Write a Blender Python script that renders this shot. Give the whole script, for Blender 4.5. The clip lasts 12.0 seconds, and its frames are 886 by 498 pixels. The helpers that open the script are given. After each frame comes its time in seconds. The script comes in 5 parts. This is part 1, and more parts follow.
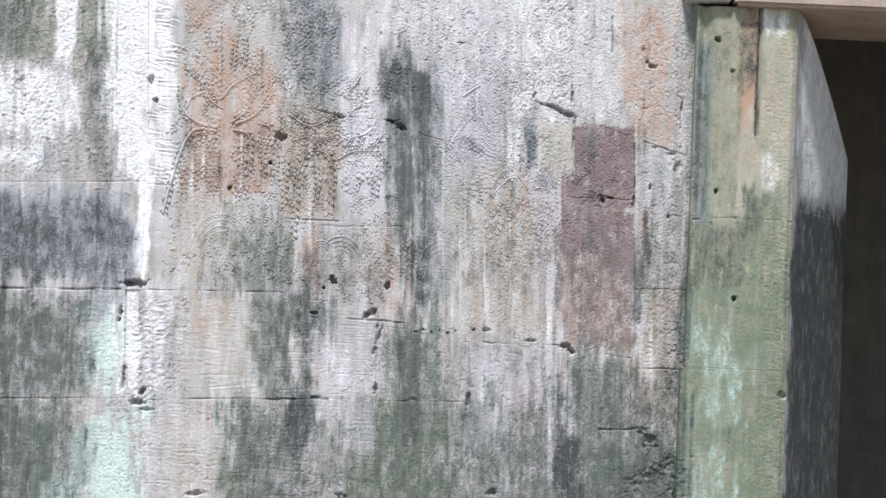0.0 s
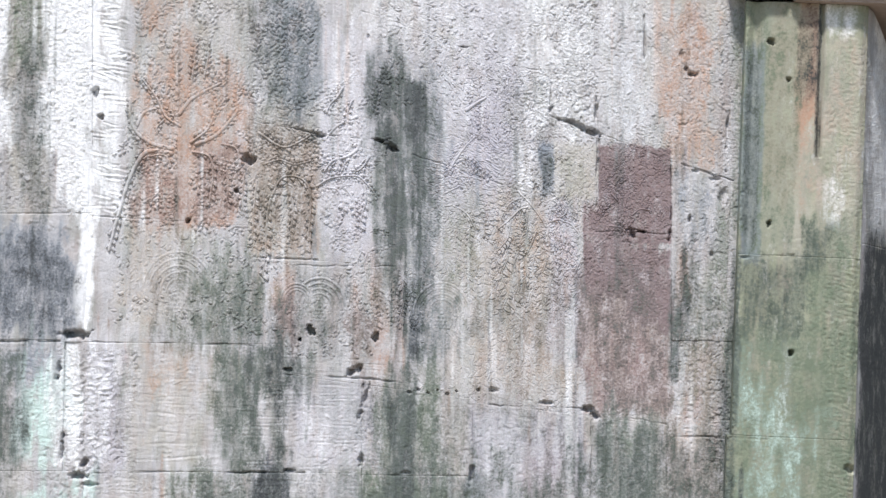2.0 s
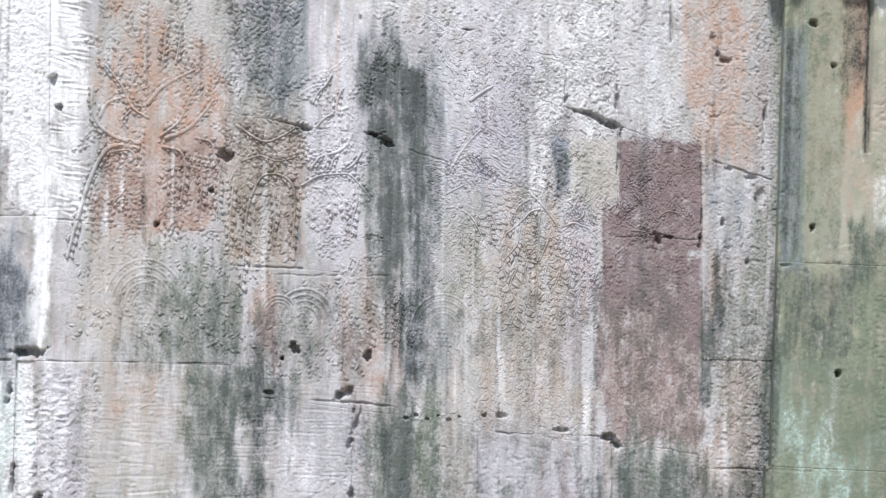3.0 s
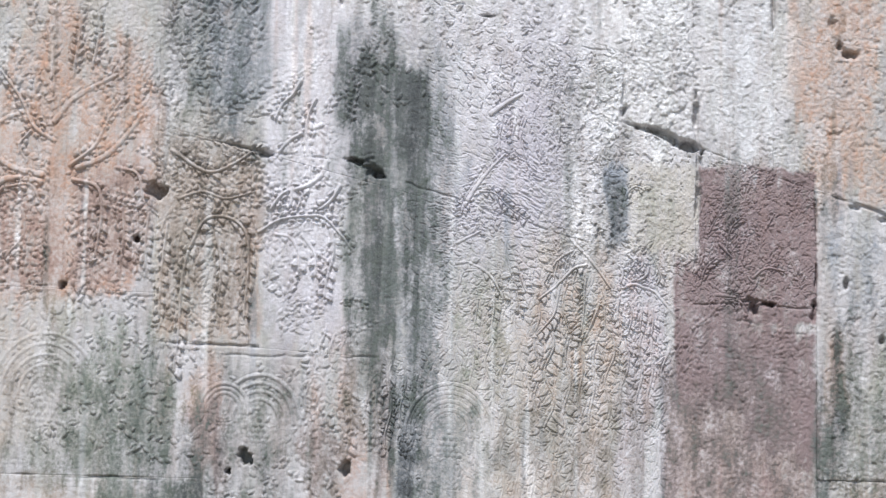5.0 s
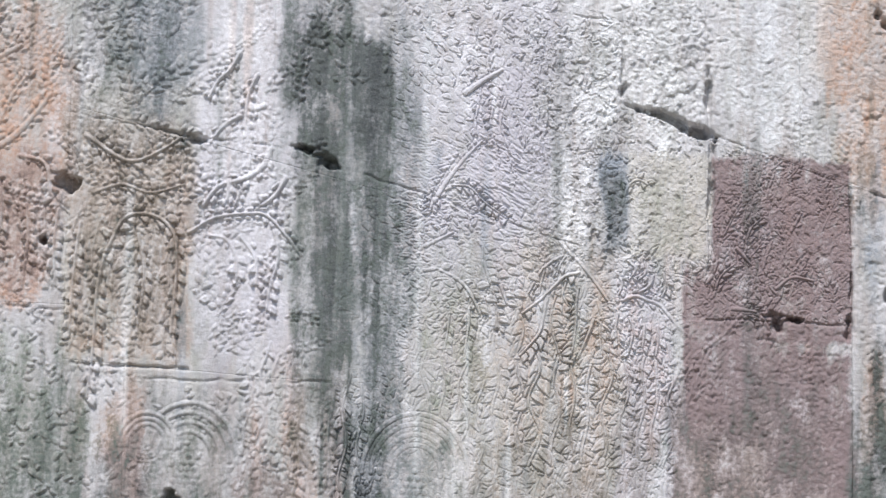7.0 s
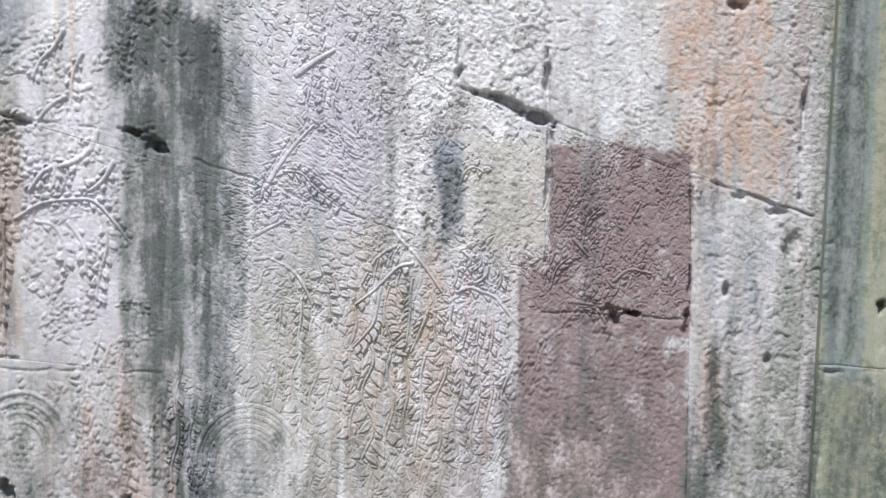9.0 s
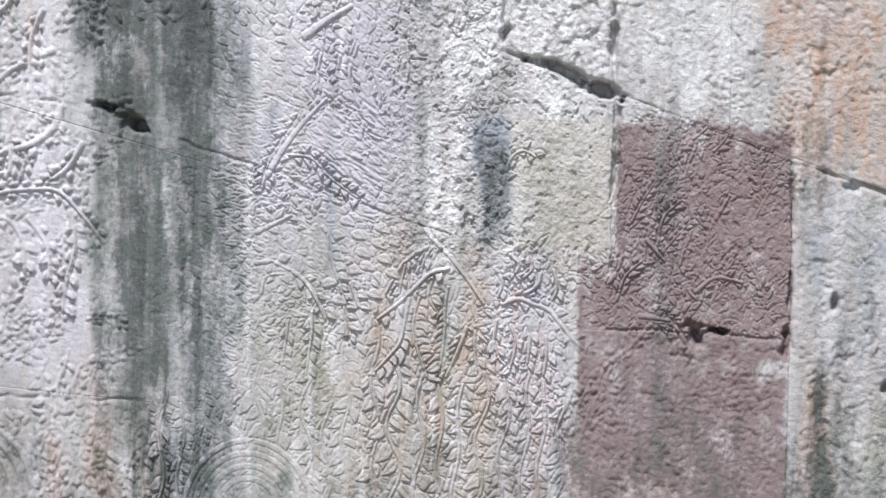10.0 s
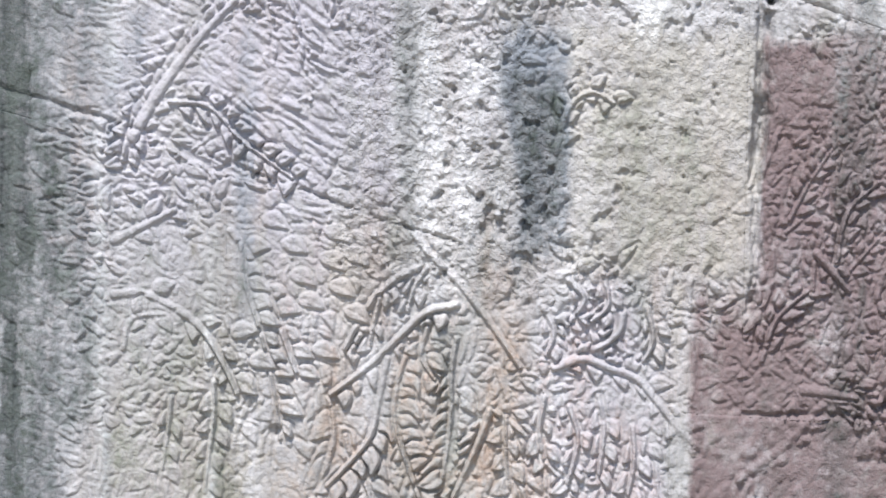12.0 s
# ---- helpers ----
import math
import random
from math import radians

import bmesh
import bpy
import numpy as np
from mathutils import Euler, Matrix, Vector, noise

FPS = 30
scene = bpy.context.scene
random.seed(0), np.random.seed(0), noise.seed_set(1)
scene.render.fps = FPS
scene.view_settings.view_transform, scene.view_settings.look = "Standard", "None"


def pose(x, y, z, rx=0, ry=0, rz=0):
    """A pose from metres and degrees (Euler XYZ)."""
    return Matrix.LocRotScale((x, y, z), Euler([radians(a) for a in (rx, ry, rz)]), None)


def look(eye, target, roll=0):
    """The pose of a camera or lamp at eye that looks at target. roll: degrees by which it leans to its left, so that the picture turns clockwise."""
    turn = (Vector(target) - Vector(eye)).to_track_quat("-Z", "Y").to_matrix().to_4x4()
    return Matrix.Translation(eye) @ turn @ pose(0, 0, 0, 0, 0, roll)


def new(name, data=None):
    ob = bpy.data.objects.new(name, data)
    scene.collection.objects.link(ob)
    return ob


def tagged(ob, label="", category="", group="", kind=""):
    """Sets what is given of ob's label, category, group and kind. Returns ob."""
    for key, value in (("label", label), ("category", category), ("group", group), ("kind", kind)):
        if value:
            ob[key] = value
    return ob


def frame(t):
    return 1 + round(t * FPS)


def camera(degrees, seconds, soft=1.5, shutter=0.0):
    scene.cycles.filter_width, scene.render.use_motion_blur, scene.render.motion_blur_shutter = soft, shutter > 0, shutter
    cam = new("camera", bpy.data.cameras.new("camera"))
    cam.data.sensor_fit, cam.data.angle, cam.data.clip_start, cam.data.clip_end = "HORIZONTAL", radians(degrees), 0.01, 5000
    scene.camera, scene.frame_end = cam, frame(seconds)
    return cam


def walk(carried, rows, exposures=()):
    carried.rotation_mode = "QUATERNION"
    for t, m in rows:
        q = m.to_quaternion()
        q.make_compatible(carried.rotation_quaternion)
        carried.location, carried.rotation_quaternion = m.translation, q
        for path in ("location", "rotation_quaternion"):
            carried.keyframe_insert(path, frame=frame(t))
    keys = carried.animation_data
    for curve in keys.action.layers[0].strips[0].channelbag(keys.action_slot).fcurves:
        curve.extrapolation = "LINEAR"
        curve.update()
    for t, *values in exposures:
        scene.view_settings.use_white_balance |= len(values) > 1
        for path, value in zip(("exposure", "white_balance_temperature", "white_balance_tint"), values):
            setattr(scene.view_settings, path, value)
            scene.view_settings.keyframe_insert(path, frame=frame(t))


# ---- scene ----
# The way of the camera: one slow approach to a carved temple wall.
cam = camera(25.7, 12.0, soft=1.5)

PATH = [
    (0, (0.206, -6.57, 1.19), (0.193, -4.574, 1.312), 2.6),
    (0.5, (0.273, -6.053, 1.268), (0.236, -4.057, 1.384), 2.7),
    (1, (0.331, -5.528, 1.3), (0.269, -3.533, 1.429), 2.8),
    (1.5, (0.375, -5.501, 1.31), (0.297, -3.508, 1.447), 2.7),
    (2, (0.349, -5.506, 1.372), (0.281, -3.512, 1.497), 2.6),
    (2.5, (0.288, -5.336, 1.299), (0.24, -3.343, 1.459), 2.6),
    (2.7, (0.27, -5.135, 1.289), (0.226, -3.143, 1.46), 2.6),
    (4.3, (0.622, -4.067, 1.428), (0.387, -2.09, 1.618), 3.3),
    (4.5, (0.615, -3.89, 1.437), (0.373, -1.915, 1.638), 3.3),
    (5, (0.578, -3.474, 1.468), (0.327, -1.502, 1.693), 3.3),
    (5.5, (0.507, -3.113, 1.487), (0.276, -1.142, 1.735), 3.4),
    (6, (0.463, -2.928, 1.522), (0.248, -0.955, 1.764), 3.3),
    (6.5, (0.471, -2.929, 1.534), (0.256, -0.955, 1.767), 3.3),
    (7, (0.479, -2.928, 1.527), (0.283, -0.951, 1.761), 3.3),
    (7.5, (0.497, -2.928, 1.548), (0.329, -0.947, 1.768), 3.2),
    (9.3, (0.719, -2.79, 2.013), (0.517, -0.803, 1.908), 3.0),
    (9.5, (0.713, -2.65, 2.021), (0.496, -0.665, 1.905), 3.0),
    (10, (0.644, -2.314, 2.038), (0.426, -0.331, 1.894), 2.9),
    (10.5, (0.602, -2.026, 2.037), (0.395, -0.043, 1.884), 2.9),
    (11, (0.55, -1.745, 2.023), (0.367, 0.241, 1.867), 2.9),
    (11.5, (0.531, -1.508, 2.013), (0.344, 0.477, 1.848), 2.8),
    (12, (0.512, -1.285, 2.011), (0.318, 0.696, 1.815), 2.7),
]
walk(cam, [(t, look(eye, target, roll)) for t, eye, target, roll in PATH])

# ---- daylight: soft light from the open sky above the court ----
SUN_FROM = Vector((-0.12, -0.43, 0.71)).normalized()
world = bpy.data.worlds.new("sky")
scene.world = world
world.use_nodes = True
wn = world.node_tree.nodes
sky = wn.new("ShaderNodeTexSky")
sky.sky_type = "NISHITA"
sky.sun_disc = False
sky.sun_elevation = math.asin(SUN_FROM.z)
sky.sun_rotation = math.atan2(SUN_FROM.x, SUN_FROM.y)
world.node_tree.links.new(sky.outputs[0], wn["Background"].inputs[0])
wn["Background"].inputs[1].default_value = 0.1
sun = new("sun", bpy.data.lights.new("sun", "SUN"))
sun.data.energy = 3.3
sun.data.angle = radians(7)
sun.data.color = (1.0, 0.97, 0.955)
sun.matrix_world = look(SUN_FROM * 20, (0, 0, 0))
scene.view_settings.exposure = 0.61

# ---- noise on arrays ----
LAT = np.random.RandomState(7).rand(8, 256, 256).astype(np.float32)


def vnoise(x, z, seed=0):
    """Smooth value noise, 0 to 1, one cell per unit."""
    xi, zi = np.floor(x).astype(int), np.floor(z).astype(int)
    fx, fz = x - xi, z - zi
    fx, fz = fx * fx * (3 - 2 * fx), fz * fz * (3 - 2 * fz)
    g = LAT[seed % 8]
    xi, zi = xi + 37 * seed, zi + 91 * seed
    a, b = g[xi & 255, zi & 255], g[(xi + 1) & 255, zi & 255]
    c, d = g[xi & 255, (zi + 1) & 255], g[(xi + 1) & 255, (zi + 1) & 255]
    return (a * (1 - fx) + b * fx) * (1 - fz) + (c * (1 - fx) + d * fx) * fz


def fbm(x, z, seed=0, octaves=4):
    out, amp, total = 0, 1.0, 0
    for k in range(octaves):
        out = out + amp * vnoise(x * 2 ** k, z * 2 ** k, seed + k)
        total += amp
        amp *= 0.55
    return out / total


def smooth(v):
    v = np.clip(v, 0, 1)
    return v * v * (3 - 2 * v)


class Sheet:
    """A field of values over the wall, in metres, to be read at any place."""

    def __init__(self, x0, x1, z0, z1, step):
        self.x0, self.z0, self.step = x0, z0, step
        self.nx, self.nz = int((x1 - x0) / step) + 1, int((z1 - z0) / step) + 1
        self.v = np.zeros((self.nx, self.nz), np.float32)

    def window(self, x0, x1, z0, z1):
        i0, i1 = max(0, int((x0 - self.x0) / self.step)), min(self.nx, int((x1 - self.x0) / self.step) + 2)
        j0, j1 = max(0, int((z0 - self.z0) / self.step)), min(self.nz, int((z1 - self.z0) / self.step) + 2)
        if i1 <= i0 or j1 <= j0:
            return None
        gx = (self.x0 + np.arange(i0, i1) * self.step)[:, None] + np.zeros((1, j1 - j0))
        gz = (self.z0 + np.arange(j0, j1) * self.step)[None, :] + np.zeros((i1 - i0, 1))
        return (slice(i0, i1), slice(j0, j1)), gx, gz

    def read(self, x, z):
        u = np.clip((x - self.x0) / self.step, 0, self.nx - 1.001)
        w = np.clip((z - self.z0) / self.step, 0, self.nz - 1.001)
        i, j = u.astype(int), w.astype(int)
        fu, fw = u - i, w - j
        v = self.v
        return (v[i, j] * (1 - fu) + v[i + 1, j] * fu) * (1 - fw) + (v[i, j + 1] * (1 - fu) + v[i + 1, j + 1] * fu) * fw


# ---- stains and growth, some with painted light and shade: where each kind has spread ----
KINDS = ("algae", "lime", "rust", "plum", "moss", "soot_shade", "cool", "sand", "lilac", "mint")
COAT = {k: Sheet(-1.7, 1.9, 0.3, 2.9, 0.004) for k in KINDS}


LEAN = -0.045   # the wall has settled: courses and runs lean by this much


def stain(kind, x0, x1, z0, z1, k=1.0, sx=0.03, sz=0.06, ragged=1.3, lean=LEAN):
    """A stain that ran down the wall: soft at the sides (sx) and at its ends (sz), with ragged edges."""
    s = COAT[kind]
    m = sx * 2 + abs(lean) * (z1 - z0) / 2
    got = s.window(x0 - m, x1 + m, z0 - sz * 2, z1 + sz * 2)
    if got is None:
        return
    at, gx, gz = got
    wob = (fbm(gx * 40, gz * 6, 3, 3) + 1.2 * fbm(gx * 12 + 7, gz * 9, 6, 4) - 1.1) * ragged
    wob2 = (fbm(gx * 60, gz * 9, 5, 3) + 0.8 * fbm(gx * 18, gz * 5 + 3, 1, 3) - 0.9) * ragged
    lx = gx - lean * (gz - (z0 + z1) / 2)
    a = smooth((np.minimum(lx - x0, x1 - lx) + wob * sx * 2) / sx * 0.5 + 0.5)
    b = smooth((np.minimum(gz - z0, z1 - gz) + wob2 * sz * 2) / sz * 0.5 + 0.5)
    s.v[at] = np.maximum(s.v[at], (k * a * b).astype(np.float32))


# older wall
stain("moss", -1.532, -1.189, 2.163, 2.500, 0.6, 0.05, 0.06)
stain("sand", -1.532, -1.189, 2.163, 2.500, 0.72, 0.05, 0.06)
stain("algae", -1.533, -1.267, 2.184, 2.499, 0.57, 0.03, 0.04)
stain("lime", -1.189, -1.127, 2.162, 2.506, 0.86, 0.012, 0.03)
stain("moss", -1.127, -0.996, 2.173, 2.510, 0.55, 0.02, 0.03)
stain("sand", -1.115, -0.984, 1.732, 2.510, 0.63, 0.02, 0.05)
stain("algae", -1.077, -1.001, 1.752, 2.274, 0.57, 0.02, 0.06)
stain("lime", -1.518, -1.121, 1.906, 2.152, 0.83, 0.05, 0.05)
stain("lime", -1.329, -1.156, 1.935, 2.129, 0.57, 0.04, 0.04)
stain("cool", -1.515, -1.115, 1.800, 2.168, 0.34, 0.05, 0.05)
stain("cool", -1.508, -1.127, 1.800, 1.916, 0.46, 0.05, 0.04)
stain("lime", -1.507, -1.222, 1.798, 1.894, 0.69, 0.04, 0.03)
# white lime at the corner, heightened to stand in for direct sun
stain("lime", -0.995, -0.846, 1.979, 2.516, 1.49, 0.02, 0.08)
stain("lime", -0.948, -0.832, 1.816, 2.048, 1.15, 0.03, 0.08)
stain("lime", -1.037, -0.916, 1.938, 2.160, 1.03, 0.03, 0.06)
stain("lime", -0.879, -0.835, 1.462, 1.855, 1.15, 0.012, 0.05)
stain("lime", -0.854, -0.769, 1.762, 2.521, 0.71, 0.02, 0.06)
stain("cool", -0.850, -0.789, 1.762, 2.284, 0.29, 0.02, 0.06)
stain("cool", -1.491, -0.881, 1.421, 1.738, 0.92, 0.06, 0.05)
stain("soot_shade", -1.221, -0.915, 1.423, 1.576, 0.42, 0.05, 0.06)
stain("soot_shade", -1.300, -1.132, 1.435, 1.646, 0.48, 0.04, 0.06)
stain("soot_shade", -1.081, -0.934, 1.426, 1.723, 0.6, 0.03, 0.06)
stain("algae", -1.489, -1.128, 1.416, 1.684, 0.61, 0.05, 0.05)
stain("algae", -1.469, -1.032, 1.036, 1.379, 0.84, 0.05, 0.06)
stain("moss", -1.469, -1.032, 1.036, 1.379, 0.4, 0.05, 0.06)
stain("algae", -1.279, -1.145, 1.053, 1.301, 0.81, 0.05, 0.06)
stain("cool", -1.058, -0.914, 1.254, 1.397, 0.8, 0.04, 0.04)
stain("sand", -1.118, -0.946, 0.852, 1.232, 0.54, 0.04, 0.06)
stain("mint", -1.001, -0.888, 1.008, 1.322, 0.99, 0.05, 0.1)
stain("mint", -1.012, -0.822, 0.452, 1.018, 0.94, 0.07, 0.08)
stain("lime", -0.936, -0.887, 1.048, 1.372, 0.57, 0.012, 0.06)
stain("mint", -1.157, -0.986, 0.445, 0.774, 0.88, 0.05, 0.04)
stain("moss", -1.448, -1.088, 0.440, 1.006, 0.9, 0.05, 0.06)
stain("algae", -1.447, -1.145, 0.438, 0.995, 0.81, 0.05, 0.06)
# the carved wall, wide beds and growth
stain("lime", -0.889, -0.849, 1.050, 1.402, 0.8, 0.006, 0.03)
stain("lilac", -0.851, -0.717, 1.054, 1.406, 0.9, 0.03, 0.04)
stain("lime", -0.852, -0.747, 1.072, 1.406, 0.52, 0.03, 0.05)
stain("rust", -0.786, -0.612, 2.251, 2.527, 0.42, 0.04, 0.06)
stain("sand", -0.773, -0.446, 1.771, 2.530, 0.5, 0.05, 0.06)
stain("rust", -0.740, -0.596, 1.768, 2.271, 0.6, 0.05, 0.08)
stain("rust", -0.603, -0.401, 1.747, 2.201, 0.55, 0.04, 0.05)
stain("rust", -0.634, -0.548, 1.743, 2.294, 0.4, 0.03, 0.08)
stain("plum", -0.731, -0.587, 1.768, 1.942, 0.34, 0.04, 0.04)
stain("sand", -0.765, -0.497, 1.443, 1.740, 0.63, 0.05, 0.04)
stain("rust", -0.766, -0.574, 1.479, 1.729, 0.2, 0.06, 0.05)
stain("moss", -0.523, -0.322, 1.414, 1.682, 0.6, 0.08, 0.1)
stain("algae", -0.473, -0.291, 1.377, 1.645, 0.54, 0.07, 0.1)
stain("algae", -0.447, -0.247, 0.479, 1.646, 0.41, 0.06, 0.12)
stain("algae", -0.371, -0.237, 1.190, 1.572, 0.74, 0.05, 0.1)
stain("soot_shade", -0.329, -0.262, 1.190, 1.419, 0.36, 0.02, 0.08)
stain("rust", -0.732, -0.465, 1.253, 1.415, 0.28, 0.06, 0.06)
stain("sand", -0.746, -0.460, 1.062, 1.415, 0.54, 0.05, 0.05)
stain("moss", -0.488, -0.259, 1.034, 1.444, 0.65, 0.07, 0.1)
stain("algae", -0.459, -0.249, 1.035, 1.416, 0.68, 0.06, 0.1)
stain("lilac", -0.247, 0.001, 1.074, 1.341, 0.6, 0.05, 0.04)
stain("lime", -0.218, -0.037, 1.083, 1.321, 0.32, 0.03, 0.05)
stain("moss", 0.001, 0.182, 1.055, 1.360, 0.8, 0.03, 0.08)
stain("algae", 0.023, 0.109, 0.902, 1.397, 0.97, 0.025, 0.08)
stain("sand", 0.117, 0.279, 1.079, 1.307, 0.54, 0.04, 0.04)
stain("rust", -0.727, -0.536, 0.465, 1.037, 0.16, 0.06, 0.08)
stain("sand", -0.746, -0.536, 0.465, 1.037, 0.54, 0.06, 0.08)
stain("moss", -0.537, -0.328, 0.474, 1.069, 0.75, 0.07, 0.08)
stain("algae", -0.498, -0.232, 0.477, 1.049, 0.68, 0.05, 0.06)
stain("soot_shade", -0.354, -0.236, 0.886, 1.075, 0.6, 0.025, 0.06)
stain("cool", -0.354, -0.236, 0.867, 1.075, 0.69, 0.025, 0.06)
stain("lilac", -0.159, -0.030, 0.876, 1.062, 0.7, 0.02, 0.05)
stain("lime", -0.160, -0.036, 0.895, 1.056, 0.32, 0.02, 0.05)
stain("moss", -0.042, 0.224, 0.498, 1.093, 1, 0.04, 0.08)
stain("algae", -0.022, 0.225, 0.499, 1.055, 0.61, 0.05, 0.08)
stain("moss", -0.171, 0.038, 0.491, 0.886, 0.9, 0.06, 0.05)
stain("lilac", 0.264, 0.417, 0.915, 1.266, 1, 0.016, 0.06)
stain("lime", 0.311, 0.407, 0.953, 1.257, 0.32, 0.012, 0.06)
stain("cool", 0.606, 0.786, 1.007, 1.273, 0.4, 0.04, 0.06)
stain("lime", 0.283, 0.407, 0.934, 1.257, 0.36, 0.02, 0.06)
stain("cool", 0.258, 0.306, 0.931, 1.102, 0.69, 0.015, 0.06)
stain("lilac", 0.420, 0.601, 0.517, 1.283, 0.6, 0.03, 0.06)
stain("plum", 0.421, 0.583, 0.517, 1.226, 0.4, 0.03, 0.1)
stain("algae", 0.423, 0.528, 0.516, 1.110, 0.57, 0.02, 0.1)
stain("lime", 0.532, 0.551, 0.811, 1.533, 0.64, 0.004, 0.08)
stain("soot_shade", 0.587, 0.667, 0.522, 1.013, 0.9, 0.016, 0.04)
stain("moss", 0.616, 0.806, 0.988, 1.264, 0.7, 0.04, 0.05)
stain("algae", 0.635, 0.711, 0.987, 1.253, 0.57, 0.03, 0.06)
stain("rust", 0.786, 0.977, 1.015, 1.281, 0.35, 0.04, 0.05)
stain("plum", 0.563, 0.807, 1.277, 1.693, 0.63, 0.02, 0.04)
stain("rust", 0.573, 0.812, 1.269, 1.655, 0.5, 0.025, 0.04)
stain("algae", 0.589, 0.818, 1.235, 1.388, 0.34, 0.05, 0.05)
stain("sand", 0.767, 0.977, 1.015, 1.281, 0.54, 0.04, 0.05)
stain("moss", 0.664, 0.996, 0.532, 1.003, 1, 0.06, 0.05)
stain("algae", 0.759, 0.997, 0.534, 0.958, 0.94, 0.05, 0.05)
stain("plum", -0.560, -0.420, 1.760, 2.010, 0.4, 0.04, 0.04)
stain("plum", -0.780, -0.650, 1.780, 1.960, 0.35, 0.04, 0.04)
stain("rust", -0.622, -0.556, 1.760, 2.300, 0.55, 0.02, 0.06)
stain("rust", -0.560, -0.425, 1.755, 2.060, 0.55, 0.025, 0.025)
stain("rust", -0.330, -0.240, 1.440, 1.640, 0.35, 0.03, 0.04)
stain("sand", -0.405, -0.210, 1.665, 2.060, 0.6, 0.012, 0.02)
stain("rust", -0.405, -0.210, 1.665, 2.060, 0.34, 0.015, 0.03)
stain("algae", -0.405, -0.210, 1.665, 2.060, 0.3, 0.02, 0.05)
stain("rust", -0.245, -0.205, 1.680, 1.990, 0.5, 0.012, 0.05)
stain("algae", -0.560, -0.400, 1.760, 2.000, 0.2, 0.04, 0.05)
stain("rust", -0.045, 0.040, 1.300, 1.640, 0.4, 0.02, 0.08)
stain("algae", 0.020, 0.125, 1.900, 2.140, 0.5, 0.02, 0.06)
stain("rust", -0.618, -0.562, 1.760, 2.330, 0.6, 0.018, 0.08)
stain("soot_shade", -0.330, -0.240, 1.020, 1.330, 0.3, 0.04, 0.08)
# growth towards the ground, spread wide to paint in the weaker light below
stain("algae", 0.011, 0.278, 0.501, 1.247, 0.54, 0.06, 0.12)
stain("algae", 0.261, 0.623, 0.514, 1.128, 0.61, 0.06, 0.12)
stain("algae", 0.602, 1.001, 0.531, 1.239, 0.68, 0.05, 0.08)
stain("moss", -0.233, 1.003, 0.512, 1.106, 0.4, 0.08, 0.1)
stain("algae", -0.537, 0.034, 0.483, 1.077, 0.47, 0.06, 0.1)
stain("soot_shade", -1.490, -0.899, 1.421, 1.708, 0.5, 0.05, 0.05)
stain("algae", -1.460, -1.005, 0.442, 1.418, 0.61, 0.05, 0.06)
stain("algae", -0.171, 0.591, 1.099, 1.365, 0.34, 0.1, 0.1)
stain("algae", -0.377, 0.006, 1.348, 1.654, 0.38, 0.06, 0.1)
# the carved wall, upper stones
stain("algae", -0.611, -0.418, 2.201, 2.535, 0.14, 0.06, 0.08)
stain("sand", -0.607, -0.434, 2.065, 2.534, 0.45, 0.05, 0.08)
stain("cool", -0.347, -0.226, 2.085, 2.545, 0.69, 0.03, 0.08)
stain("algae", -0.414, -0.225, 2.055, 2.543, 0.41, 0.04, 0.06)
stain("lilac", -0.200, -0.033, 1.678, 2.335, 0.7, 0.02, 0.08)
stain("lime", -0.194, -0.044, 1.870, 2.296, 0.29, 0.03, 0.08)
stain("lilac", 0.102, 0.371, 1.828, 2.568, 0.6, 0.05, 0.08)
stain("lime", 0.106, 0.241, 2.077, 2.565, 0.28, 0.04, 0.08)
stain("lime", 0.366, 0.549, 2.060, 2.578, 0.48, 0.03, 0.06)
stain("rust", 0.764, 0.918, 1.967, 2.417, 0.52, 0.035, 0.06)
stain("sand", 0.725, 0.927, 1.967, 2.594, 0.54, 0.04, 0.06)
stain("lime", 0.550, 0.742, 2.059, 2.586, 0.32, 0.05, 0.08)
# wide lime across the top, laid on to paint in the brighter light there
stain("lime", -0.186, 0.546, 2.193, 2.566, 0.29, 0.06, 0.1)
stain("lime", -0.210, -0.017, 1.697, 2.315, 0.24, 0.03, 0.1)
stain("rust", 0.738, 0.765, 2.102, 2.432, 0.4, 0.006, 0.08)
stain("cool", 0.608, 0.723, 2.079, 2.428, 0.29, 0.03, 0.08)
stain("rust", 0.294, 0.581, 1.281, 1.721, 0.24, 0.06, 0.08)
stain("sand", 0.120, 0.579, 1.277, 1.813, 0.54, 0.08, 0.08)
stain("rust", -0.048, 0.009, 1.327, 1.710, 0.42, 0.016, 0.08)
stain("rust", -0.109, -0.042, 1.353, 1.678, 0.35, 0.02, 0.07)
stain("rust", 0.819, 0.865, 1.595, 1.739, 0.75, 0.012, 0.03)
stain("algae", 0.810, 0.845, 1.384, 1.623, 0.81, 0.01, 0.06)
stain("cool", 0.816, 0.950, 1.741, 1.969, 0.34, 0.04, 0.05)
stain("sand", 0.844, 0.959, 1.512, 1.742, 0.36, 0.03, 0.06)
stain("rust", 0.845, 0.969, 1.216, 1.512, 0.35, 0.03, 0.04)
stain("moss", 0.830, 0.973, 1.245, 1.742, 0.3, 0.04, 0.08)
stain("plum", 0.845, 0.969, 1.226, 1.493, 0.25, 0.03, 0.04)
stain("algae", 0.957, 0.999, 0.944, 1.400, 0.68, 0.012, 0.06)
stain("moss", 0.929, 0.981, 1.400, 1.898, 0.4, 0.012, 0.06)
